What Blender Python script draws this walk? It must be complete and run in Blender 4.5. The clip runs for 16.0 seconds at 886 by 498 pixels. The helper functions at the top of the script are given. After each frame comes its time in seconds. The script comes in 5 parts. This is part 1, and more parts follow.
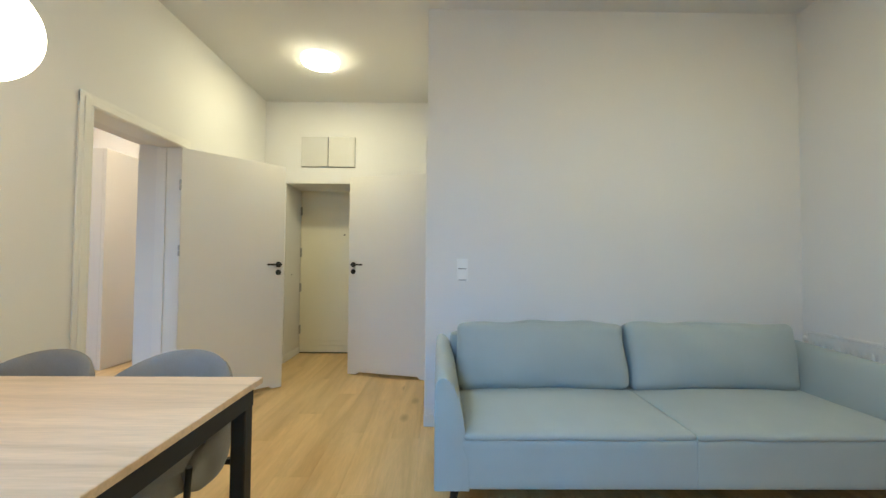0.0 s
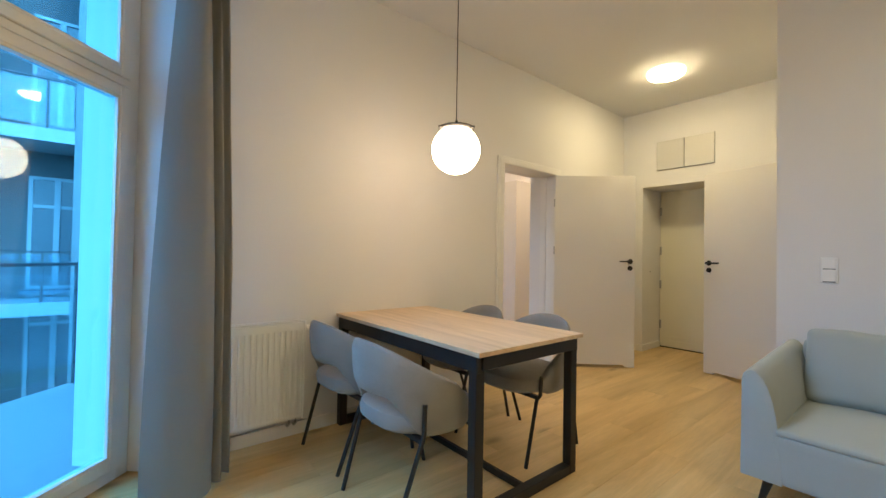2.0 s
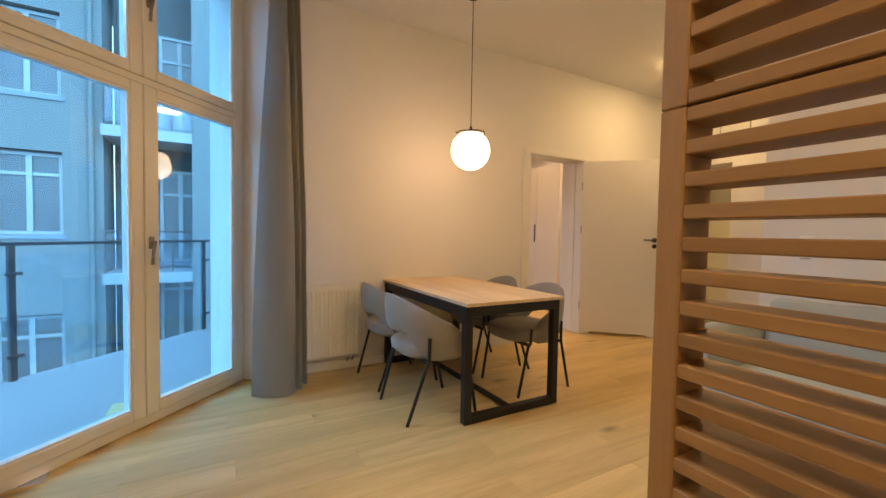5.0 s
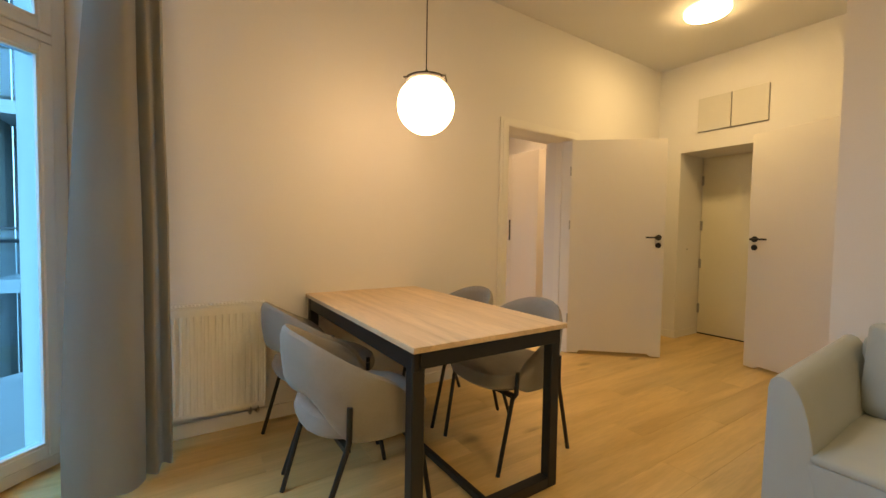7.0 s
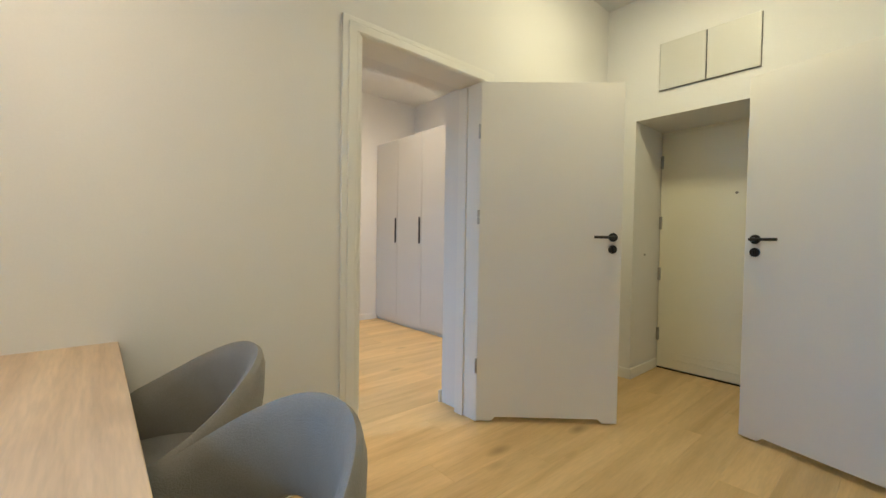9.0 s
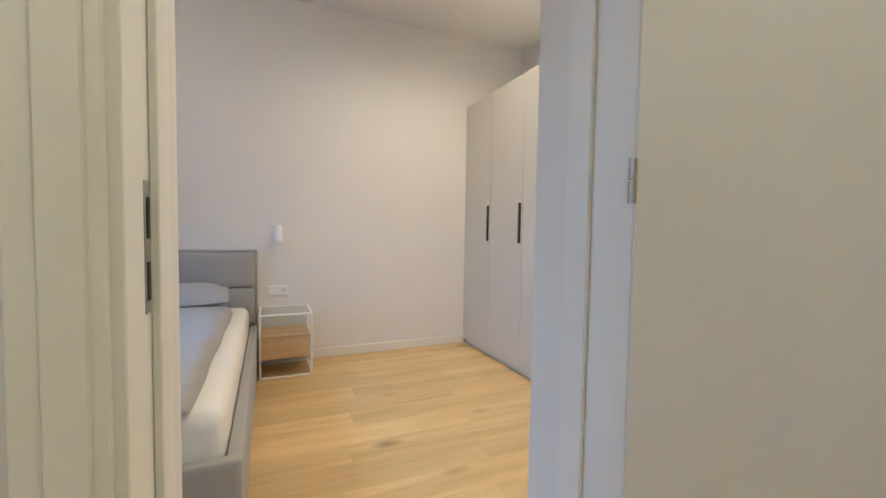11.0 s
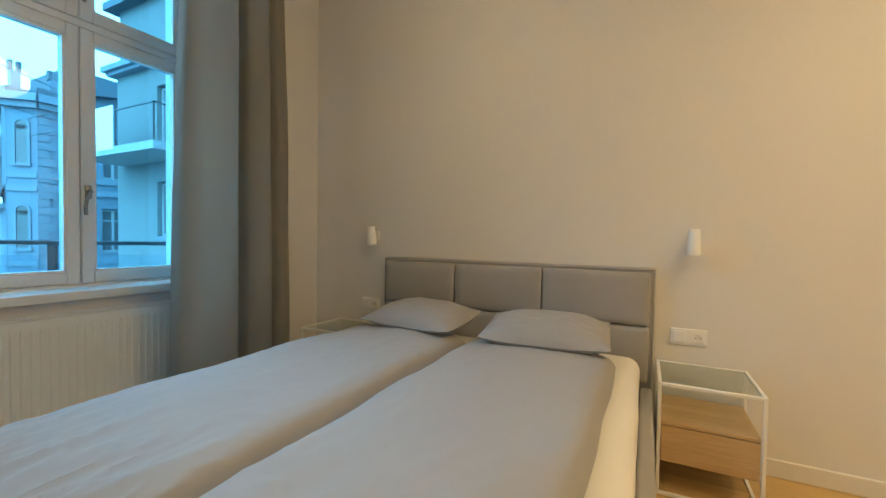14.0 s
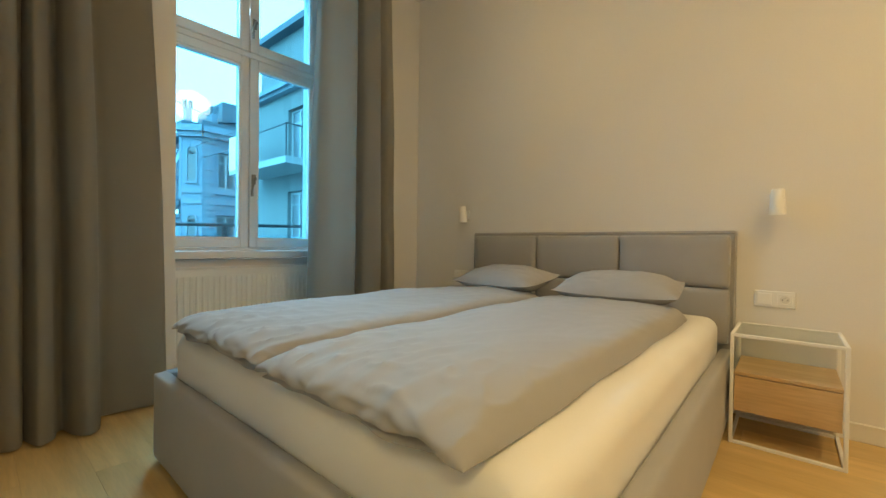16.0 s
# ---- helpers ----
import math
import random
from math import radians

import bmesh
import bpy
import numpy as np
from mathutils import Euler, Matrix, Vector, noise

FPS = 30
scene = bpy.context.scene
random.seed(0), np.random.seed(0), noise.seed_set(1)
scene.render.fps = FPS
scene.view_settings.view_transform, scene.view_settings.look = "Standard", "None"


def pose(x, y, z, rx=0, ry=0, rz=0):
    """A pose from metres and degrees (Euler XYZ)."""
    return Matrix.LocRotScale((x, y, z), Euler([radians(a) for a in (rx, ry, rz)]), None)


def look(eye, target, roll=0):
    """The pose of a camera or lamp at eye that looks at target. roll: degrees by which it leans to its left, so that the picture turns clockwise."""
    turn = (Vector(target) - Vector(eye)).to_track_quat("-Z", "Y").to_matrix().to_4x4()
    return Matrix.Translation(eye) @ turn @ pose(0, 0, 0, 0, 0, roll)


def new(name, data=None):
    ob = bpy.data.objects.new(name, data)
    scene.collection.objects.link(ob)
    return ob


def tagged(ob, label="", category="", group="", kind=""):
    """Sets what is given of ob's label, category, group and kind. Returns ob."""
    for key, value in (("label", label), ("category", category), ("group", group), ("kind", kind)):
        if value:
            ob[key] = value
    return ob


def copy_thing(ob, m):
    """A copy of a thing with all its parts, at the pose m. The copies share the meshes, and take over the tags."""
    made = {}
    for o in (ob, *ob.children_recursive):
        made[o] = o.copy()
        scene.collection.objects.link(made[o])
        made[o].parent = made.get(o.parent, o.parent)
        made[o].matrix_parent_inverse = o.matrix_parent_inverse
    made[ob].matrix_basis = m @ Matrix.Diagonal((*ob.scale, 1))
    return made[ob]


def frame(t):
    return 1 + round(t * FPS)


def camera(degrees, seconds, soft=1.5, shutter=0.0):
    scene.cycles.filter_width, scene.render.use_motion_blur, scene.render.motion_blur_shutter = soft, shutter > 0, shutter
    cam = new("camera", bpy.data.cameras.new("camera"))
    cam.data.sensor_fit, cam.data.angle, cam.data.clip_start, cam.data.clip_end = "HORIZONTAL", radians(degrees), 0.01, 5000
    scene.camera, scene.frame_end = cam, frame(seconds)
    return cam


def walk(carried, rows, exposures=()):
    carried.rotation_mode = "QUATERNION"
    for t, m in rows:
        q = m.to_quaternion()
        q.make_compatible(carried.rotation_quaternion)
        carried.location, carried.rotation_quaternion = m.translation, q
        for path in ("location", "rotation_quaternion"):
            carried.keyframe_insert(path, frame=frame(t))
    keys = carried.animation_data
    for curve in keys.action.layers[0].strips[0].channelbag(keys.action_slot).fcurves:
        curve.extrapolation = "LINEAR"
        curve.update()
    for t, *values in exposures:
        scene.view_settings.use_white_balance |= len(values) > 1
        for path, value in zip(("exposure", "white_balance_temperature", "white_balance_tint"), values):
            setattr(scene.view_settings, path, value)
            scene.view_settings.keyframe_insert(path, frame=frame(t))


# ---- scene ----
cam = camera(95.3, 16.0)
PATH = [
    (0, (-0.034, 0.233, 1.162), (-0.013, 2.231, 1.227), 0.4),
    (0.5, (0.037, 0.085, 1.179), (-0.566, 1.991, 1.244), 0.8),
    (1, (0.166, -0.073, 1.172), (-0.91, 1.612, 1.234), 0.7),
    (1.5, (0.354, -0.203, 1.158), (-1.021, 1.248, 1.21), 0.9),
    (2, (0.557, -0.292, 1.154), (-0.991, 0.973, 1.189), 1.0),
    (2.5, (0.765, -0.321, 1.149), (-0.884, 0.81, 1.162), 1.0),
    (3, (0.974, -0.36, 1.162), (-0.734, 0.681, 1.158), 0.9),
    (3.5, (1.203, -0.383, 1.158), (-0.533, 0.61, 1.144), 0.9),
    (4, (1.408, -0.376, 1.156), (-0.345, 0.585, 1.126), 0.8),
    (4.2, (1.475, -0.394, 1.178), (-0.279, 0.566, 1.13), 1.0),
    (6.3, (0.812, -0.114, 1.128), (-0.923, 0.877, 1.033), 1.0),
    (6.5, (0.728, -0.02, 1.133), (-0.992, 0.996, 1.039), 1.0),
    (7, (0.532, 0.239, 1.145), (-1.139, 1.335, 1.064), 0.9),
    (7.5, (0.354, 0.523, 1.121), (-1.248, 1.719, 1.047), 1.1),
    (8, (0.128, 0.857, 1.091), (-1.402, 2.144, 1.036), 0.8),
    (8.2, (0.031, 1.006, 1.086), (-1.474, 2.323, 1.036), 0.9),
    (10.3, (-1.025, 2.468, 1.15), (-2.663, 3.612, 1.076), 0.9),
    (10.5, (-1.146, 2.551, 1.149), (-2.846, 3.601, 1.067), 0.8),
    (11, (-1.474, 2.733, 1.14), (-3.308, 3.527, 1.045), 0.9),
    (11.5, (-1.787, 2.879, 1.105), (-3.722, 3.371, 1.003), 0.7),
    (12, (-2.088, 2.974, 1.031), (-4.076, 3.164, 0.937), 0.7),
    (12.5, (-2.368, 2.98, 1.027), (-4.362, 2.868, 0.925), 0.6),
    (13, (-2.579, 2.879, 0.991), (-4.534, 2.46, 0.93), 0.8),
    (13.5, (-2.712, 2.728, 1.109), (-4.592, 2.052, 1.017), 0.6),
    (14, (-2.747, 2.602, 1.093), (-4.534, 1.704, 1.038), 0.9),
    (14.5, (-2.767, 2.567, 1.037), (-4.446, 1.48, 1.004), 0.8),
    (15, (-2.736, 2.604, 0.983), (-4.342, 1.412, 0.963), 0.8),
    (15.5, (-2.644, 2.712, 0.933), (-4.2, 1.456, 0.914), 0.8),
    (16, (-2.51, 2.854, 0.865), (-4.03, 1.554, 0.84), 0.8),
]
# (seconds, stops, kelvin, tint)
LIGHT = [
    (0.0, 2.2, 5000, 8), (1.5, 2.1, 5250, 12), (2.5, 1.85, 6550, 22), (4.0, 1.85, 7750, 32),
    (6.5, 1.75, 8100, 26), (7.1, 1.8, 8200, 22), (8.2, 2.05, 5650, 9), (10.5, 1.95, 4900, 11),
    (11.5, 2.05, 5150, 11), (12.2, 1.9, 6400, 10), (13.2, 1.9, 5650, 7), (14.2, 1.85, 7100, 5), (16.0, 1.95, 7350, 0),
]
walk(cam, [(t, look(eye, target, roll)) for t, eye, target, roll in PATH], LIGHT)
SKY_STRENGTH, SUN_STRENGTH, BED_WATTS = 0.15, 0.15, 11.0


# ---- world, sun and exposure ----
world = bpy.data.worlds.new("dusk_sky")
scene.world = world
world.use_nodes = True
wn = world.node_tree.nodes
sky = wn.new("ShaderNodeTexSky")
sky.sky_type = "NISHITA"
sky.sun_disc = False
sky.sun_elevation = radians(40)
sky.sun_rotation = radians(73)
sky.dust_density = 4.0
sky.ozone_density = 5.0
sky.air_density = 1.3
wn["Background"].inputs["Strength"].default_value = SKY_STRENGTH
haze = wn.new("ShaderNodeMix")
haze.data_type, haze.blend_type = "RGBA", "ADD"
haze.inputs["Factor"].default_value = 1.0
haze.inputs["B"].default_value = (8.4, 9.1, 10.2, 1)
world.node_tree.links.new(sky.outputs[0], haze.inputs["A"])
world.node_tree.links.new(haze.outputs["Result"], wn["Background"].inputs["Color"])


def lamp(name, kind, place, watts, colour, target=None, **more):
    data = bpy.data.lights.new(name, kind)
    data.energy, data.color = watts, colour
    for key, value in more.items():
        if key == "spot_size":
            data.spot_size = value
        elif key == "spot_blend":
            data.spot_blend = value
        elif key == "radius":
            data.shadow_soft_size = value
        elif key == "angle":
            data.angle = value
    ob = new(name, data)
    ob.matrix_world = look(place, target) if target else Matrix.Translation(place)
    return ob


WARM = (1.0, 0.71, 0.39)
lamp("sun", "SUN", (20, 6, 12), SUN_STRENGTH, (0.42, 0.68, 1.0), (0, 0, 0), angle=radians(30))


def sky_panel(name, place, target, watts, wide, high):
    """Added area lamp in a window's opening, standing in for daylight through its upper lights."""
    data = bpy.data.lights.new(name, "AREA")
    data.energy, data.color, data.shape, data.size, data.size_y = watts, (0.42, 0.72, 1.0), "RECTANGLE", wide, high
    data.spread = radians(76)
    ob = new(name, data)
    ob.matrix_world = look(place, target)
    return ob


sky_panel("daylight_fill_bedroom", (-3.62, -0.02, 2.62), (-3.42, 1.85, 0.6), 2.6, 0.50, 0.44)
sky_panel("daylight_fill_living", (-1.22, -1.01, 2.70), (0.35, 1.60, 0.2), 3.0, 0.90, 0.46)


# ---- materials ----
def material(name, colour, rough=0.6, metal=0.0, var=0.06, scale=3.0, fine=60.0, bump=0.1, stretch=(1, 1, 1),
             second=None, coat=0.0, depth=0.002, per_object=0.0, sheen=0.0):
    """A painted, woven or cast surface: two scales of variation, and fine relief."""
    m = bpy.data.materials.new(name)
    m.use_nodes = True
    nt = m.node_tree
    n, l = nt.nodes, nt.links
    b = n["Principled BSDF"]
    co = n.new("ShaderNodeTexCoord")
    mp = n.new("ShaderNodeMapping")
    mp.inputs["Scale"].default_value = stretch
    l.new(co.outputs["Object"], mp.inputs["Vector"])
    big = n.new("ShaderNodeTexNoise")
    big.inputs["Scale"].default_value, big.inputs["Detail"].default_value = scale, 4
    small = n.new("ShaderNodeTexNoise")
    small.inputs["Scale"].default_value, small.inputs["Detail"].default_value = fine, 3
    l.new(mp.outputs[0], big.inputs["Vector"])
    l.new(mp.outputs[0], small.inputs["Vector"])
    ramp = n.new("ShaderNodeMix")
    ramp.data_type = "RGBA"
    dark = tuple(c * (1 - var) for c in (second or colour))
    light = tuple(min(1, c * (1 + var)) for c in colour)
    ramp.inputs["A"].default_value = (*dark, 1)
    ramp.inputs["B"].default_value = (*light, 1)
    add = n.new("ShaderNodeMath")
    add.operation = "MULTIPLY_ADD"
    l.new(small.outputs["Fac"], add.inputs[0])
    add.inputs[1].default_value = 0.45
    half = n.new("ShaderNodeMath")
    half.operation = "MULTIPLY"
    half.inputs[1].default_value = 0.55
    l.new(big.outputs["Fac"], half.inputs[0])
    l.new(half.outputs[0], add.inputs[2])
    spread = n.new("ShaderNodeMapRange")
    spread.inputs["From Min"].default_value, spread.inputs["From Max"].default_value = 0.32, 0.68
    l.new(add.outputs[0], spread.inputs["Value"])
    l.new(spread.outputs[0], ramp.inputs["Factor"])
    last = ramp.outputs["Result"]
    if per_object:
        info = n.new("ShaderNodeObjectInfo")
        hsv = n.new("ShaderNodeHueSaturation")
        val = n.new("ShaderNodeMapRange")
        val.inputs["To Min"].default_value, val.inputs["To Max"].default_value = 1 - per_object, 1 + per_object
        l.new(info.outputs["Random"], val.inputs["Value"])
        l.new(val.outputs[0], hsv.inputs["Value"])
        l.new(last, hsv.inputs["Color"])
        last = hsv.outputs[0]
    l.new(last, b.inputs["Base Color"])
    rr = n.new("ShaderNodeMapRange")
    rr.inputs["To Min"].default_value, rr.inputs["To Max"].default_value = max(0.02, rough - 0.07), min(1, rough + 0.07)
    l.new(big.outputs["Fac"], rr.inputs["Value"])
    l.new(rr.outputs[0], b.inputs["Roughness"])
    b.inputs["Metallic"].default_value = metal
    b.inputs["Coat Weight"].default_value = coat
    b.inputs["Sheen Weight"].default_value = sheen
    if bump:
        bp = n.new("ShaderNodeBump")
        bp.inputs["Strength"].default_value, bp.inputs["Distance"].default_value = bump, depth
        l.new(small.outputs["Fac"], bp.inputs["Height"])
        l.new(bp.outputs[0], b.inputs["Normal"])
    return m


def wood(name, light, dark, along="y", rough=0.45, grain=1.0, knots=0.0, random_shift=False, var=0.08):
    """Sawn timber: long fibres, broad cathedral figure and a few knots, along one axis."""
    m = bpy.data.materials.new(name)
    m.use_nodes = True
    nt = m.node_tree
    n, l = nt.nodes, nt.links
    b = n["Principled BSDF"]
    co = n.new("ShaderNodeTexCoord")
    vec = co.outputs["Object"]
    info = n.new("ShaderNodeObjectInfo")
    if random_shift:
        sh = n.new("ShaderNodeVectorMath")
        sh.operation = "MULTIPLY_ADD"
        cmb = n.new("ShaderNodeCombineXYZ")
        for i in range(3):
            l.new(info.outputs["Random"], cmb.inputs[i])
        l.new(cmb.outputs[0], sh.inputs[0])
        sh.inputs[1].default_value = (37.0, 91.0, 13.0)
        l.new(vec, sh.inputs[2])
        vec = sh.outputs[0]
    axis = "xyz".index(along)
    long_scale = [1.0, 1.0, 1.0]
    long_scale[axis] = 0.09
    mp = n.new("ShaderNodeMapping")
    mp.inputs["Scale"].default_value = long_scale
    l.new(vec, mp.inputs["Vector"])
    figure = n.new("ShaderNodeTexNoise")
    figure.inputs["Scale"].default_value, figure.inputs["Detail"].default_value = 9.0, 5
    figure.inputs["Distortion"].default_value = 0.9
    l.new(mp.outputs[0], figure.inputs["Vector"])
    fibre = n.new("ShaderNodeTexNoise")
    fibre.inputs["Scale"].default_value, fibre.inputs["Detail"].default_value = 120.0, 4
    l.new(mp.outputs[0], fibre.inputs["Vector"])
    mix = n.new("ShaderNodeMix")
    mix.data_type = "RGBA"
    mix.inputs["A"].default_value, mix.inputs["B"].default_value = (*light, 1), (*dark, 1)
    rng = n.new("ShaderNodeMapRange")
    rng.inputs["From Min"].default_value, rng.inputs["From Max"].default_value = 0.36, 0.70
    l.new(figure.outputs["Fac"], rng.inputs["Value"])
    l.new(rng.outputs[0], mix.inputs["Factor"])
    mix2 = n.new("ShaderNodeMix")
    mix2.data_type, mix2.blend_type = "RGBA", "MULTIPLY"
    mix2.inputs["Factor"].default_value = 0.35 * grain
    fr = n.new("ShaderNodeMapRange")
    fr.inputs["From Min"].default_value, fr.inputs["From Max"].default_value = 0.35, 0.62
    fr.inputs["To Min"].default_value = 0.55
    l.new(fibre.outputs["Fac"], fr.inputs["Value"])
    l.new(mix.outputs["Result"], mix2.inputs["A"])
    l.new(fr.outputs[0], mix2.inputs["B"])
    last = mix2.outputs["Result"]
    if knots:
        kmp = n.new("ShaderNodeMapping")
        ks = [1.0, 1.0, 1.0]
        ks[axis] = 0.42
        kmp.inputs["Scale"].default_value = ks
        l.new(vec, kmp.inputs["Vector"])
        vor = n.new("ShaderNodeTexVoronoi")
        vor.inputs["Scale"].default_value = 3.4
        l.new(kmp.outputs[0], vor.inputs["Vector"])
        kr = n.new("ShaderNodeMapRange")
        kr.inputs["From Min"].default_value, kr.inputs["From Max"].default_value = 0.02, 0.15
        kr.inputs["To Min"].default_value, kr.inputs["To Max"].default_value = knots, 0.0
        l.new(vor.outputs["Distance"], kr.inputs["Value"])
        km = n.new("ShaderNodeMix")
        km.data_type = "RGBA"
        km.inputs["B"].default_value = (*(c * 0.5 for c in dark), 1)
        l.new(kr.outputs[0], km.inputs["Factor"])
        l.new(last, km.inputs["A"])
        last = km.outputs["Result"]
    hsv = n.new("ShaderNodeHueSaturation")
    val = n.new("ShaderNodeMapRange")
    val.inputs["To Min"].default_value, val.inputs["To Max"].default_value = 1 - var, 1 + var
    l.new(info.outputs["Random"], val.inputs["Value"])
    l.new(val.outputs[0], hsv.inputs["Value"])
    l.new(last, hsv.inputs["Color"])
    l.new(hsv.outputs[0], b.inputs["Base Color"])
    rr = n.new("ShaderNodeMapRange")
    rr.inputs["To Min"].default_value, rr.inputs["To Max"].default_value = rough - 0.08, rough + 0.1
    l.new(fibre.outputs["Fac"], rr.inputs["Value"])
    l.new(rr.outputs[0], b.inputs["Roughness"])
    bp = n.new("ShaderNodeBump")
    bp.inputs["Strength"].default_value, bp.inputs["Distance"].default_value = 0.18, 0.001
    l.new(fibre.outputs["Fac"], bp.inputs["Height"])
    l.new(bp.outputs[0], b.inputs["Normal"])
    return m


def glow(name, colour, strength):
    m = bpy.data.materials.new(name)
    m.use_nodes = True
    b = m.node_tree.nodes["Principled BSDF"]
    b.inputs["Base Color"].default_value = (0.9, 0.9, 0.9, 1)
    b.inputs["Emission Color"].default_value = (*colour, 1)
    b.inputs["Emission Strength"].default_value = strength
    return m


def clear_glass(name, tint=(0.97, 0.99, 0.99), gloss=1.0):
    """Thin pane: see-through, with the mirror gloss of glass."""
    m = bpy.data.materials.new(name)
    m.use_nodes = True
    nt = m.node_tree
    n, l = nt.nodes, nt.links
    n.remove(n["Principled BSDF"])
    tr, gl, mx, fz = (n.new("ShaderNodeBsdf" + k) if k in ("Transparent", "Glossy") else n.new("ShaderNode" + k)
                      for k in ("Transparent", "Glossy", "MixShader", "LayerWeight"))
    tr.inputs["Color"].default_value = (*tint, 1)
    gl.inputs["Roughness"].default_value = 0.01
    gl.inputs["Color"].default_value = (gloss, gloss, gloss, 1)
    fz.inputs["Blend"].default_value = 0.5
    power, scaled = n.new("ShaderNodeMath"), n.new("ShaderNodeMath")
    power.operation, power.inputs[1].default_value = "POWER", 5.0
    scaled.operation, scaled.inputs[1].default_value, scaled.inputs[2].default_value = "MULTIPLY_ADD", 0.95, 0.045
    l.new(fz.outputs["Facing"], power.inputs[0])
    l.new(power.outputs[0], scaled.inputs[0])
    l.new(scaled.outputs[0], mx.inputs[0])
    l.new(tr.outputs[0], mx.inputs[1])
    l.new(gl.outputs[0], mx.inputs[2])
    l.new(mx.outputs[0], n["Material Output"].inputs["Surface"])
    return m


PLASTER = material("white_plaster", (0.755, 0.745, 0.73), 0.85, var=0.02, scale=1.3, fine=140, bump=0.12, depth=0.0008)
CEILING = material("ceiling_paint", (0.74, 0.735, 0.72), 0.9, var=0.012, scale=1.1, fine=120, bump=0.1, depth=0.0008)
DOOR = material("door_lacquer", (0.74, 0.72, 0.68), 0.42, var=0.012, scale=2, fine=90, bump=0.04, depth=0.0005)
TRIM = material("trim_lacquer", (0.78, 0.77, 0.74), 0.4, var=0.015, scale=4, fine=90, bump=0.04, depth=0.0005)
ENTRY = material("entrance_lacquer", (0.80, 0.765, 0.62), 0.38, var=0.015, scale=3, fine=80, bump=0.05, depth=0.0006)
WINDOW = material("window_paint", (0.76, 0.75, 0.72), 0.38, var=0.02, scale=5, fine=70, bump=0.06, depth=0.0006)
RADIATOR = material("radiator_enamel", (0.80, 0.80, 0.78), 0.32, var=0.01, scale=4, fine=60, bump=0.02, depth=0.0004)
PLASTIC = material("white_plastic", (0.86, 0.86, 0.85), 0.35, var=0.01, scale=8, fine=90, bump=0.0)
BLACK = material("black_metal", (0.009, 0.0085, 0.009), 0.5, 0.0, var=0.2, scale=5, fine=150, bump=0.08, depth=0.0004)
HANDLE = material("black_handle", (0.012, 0.012, 0.013), 0.38, 0.0, var=0.15, scale=9, fine=150, bump=0.03, depth=0.0003)
STEEL = material("satin_steel", (0.45, 0.45, 0.45), 0.34, 1.0, var=0.1, scale=12, fine=200, bump=0.05, depth=0.0003)
BRONZE = material("bronze_handle", (0.30, 0.27, 0.23), 0.42, 0.85, var=0.12, scale=14, fine=140, bump=0.05, depth=0.0003)
BOARD = material("cabinet_enamel", (0.60, 0.59, 0.55), 0.45, var=0.015, scale=3, fine=90, bump=0.03, depth=0.0004)
SOFA = material("sage_sofa_cloth", (0.36, 0.405, 0.40), 0.92, var=0.05, scale=5, fine=420, bump=0.35, depth=0.0012, sheen=0.15)
BOUCLE = material("grey_chair_cloth", (0.255, 0.24, 0.22), 0.95, var=0.16, scale=7, fine=330, bump=0.6, depth=0.003, sheen=0.2)
CURTAIN = material("grey_curtain_cloth", (0.43, 0.415, 0.37), 0.92, var=0.035, scale=3, fine=380, bump=0.25, depth=0.0008, sheen=0.1)
BEDCLOTH = material("grey_bed_cloth", (0.37, 0.365, 0.365), 0.93, var=0.05, scale=5, fine=420, bump=0.35, depth=0.001, sheen=0.1)
LINEN = material("grey_bed_linen", (0.345, 0.34, 0.34), 0.85, var=0.03, scale=4, fine=500, bump=0.12, depth=0.0006, sheen=0.1)
SHEET = material("white_bed_sheet", (0.80, 0.79, 0.76), 0.85, var=0.015, scale=5, fine=400, bump=0.1, depth=0.0006)
WARDROBE = material("wardrobe_laminate", (0.65, 0.625, 0.565), 0.5, var=0.012, scale=2, fine=110, bump=0.06, depth=0.0004)
WHITE_TUBE = material("white_powder_coat", (0.82, 0.82, 0.80), 0.4, var=0.01, scale=9, fine=160, bump=0.05, depth=0.0003)
# near-black put on solid pieces as the shade inside gaps, slots and holes
DARK = material("gap_shade", (0.02, 0.02, 0.02), 0.7, var=0.1, bump=0)
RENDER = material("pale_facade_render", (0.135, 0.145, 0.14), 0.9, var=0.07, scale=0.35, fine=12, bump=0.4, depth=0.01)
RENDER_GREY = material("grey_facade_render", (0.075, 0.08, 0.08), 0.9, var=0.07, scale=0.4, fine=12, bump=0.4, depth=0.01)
# stone, brick and slate carry blue dusk haze in their base colours
STONE = material("blue_hazed_stone", (0.155, 0.19, 0.22), 0.85, var=0.06, scale=0.8, fine=14, bump=0.4, depth=0.01)
BRICK = material("blue_hazed_brick", (0.125, 0.165, 0.2), 0.88, var=0.12, scale=1.5, fine=16, bump=0.4, depth=0.01, per_object=0.16)
ROOF = material("blue_hazed_slate", (0.06, 0.075, 0.09), 0.6, var=0.12, scale=1.0, fine=8, bump=0.3, depth=0.01)
CONCRETE = material("balcony_concrete", (0.26, 0.265, 0.26), 0.8, var=0.05, scale=1.6, fine=50, bump=0.25, depth=0.002)
GROUND = material("courtyard_paving", (0.20, 0.20, 0.19), 0.9, var=0.12, scale=0.4, fine=6, bump=0.3, depth=0.01)
RAIL = material("dark_rail_paint", (0.035, 0.035, 0.04), 0.5, var=0.15, scale=5, fine=60, bump=0.1, depth=0.001)
WINDOW_DARK = material("dark_far_pane", (0.085, 0.09, 0.095), 0.30, var=0.15, scale=0.8, fine=3, bump=0.0)
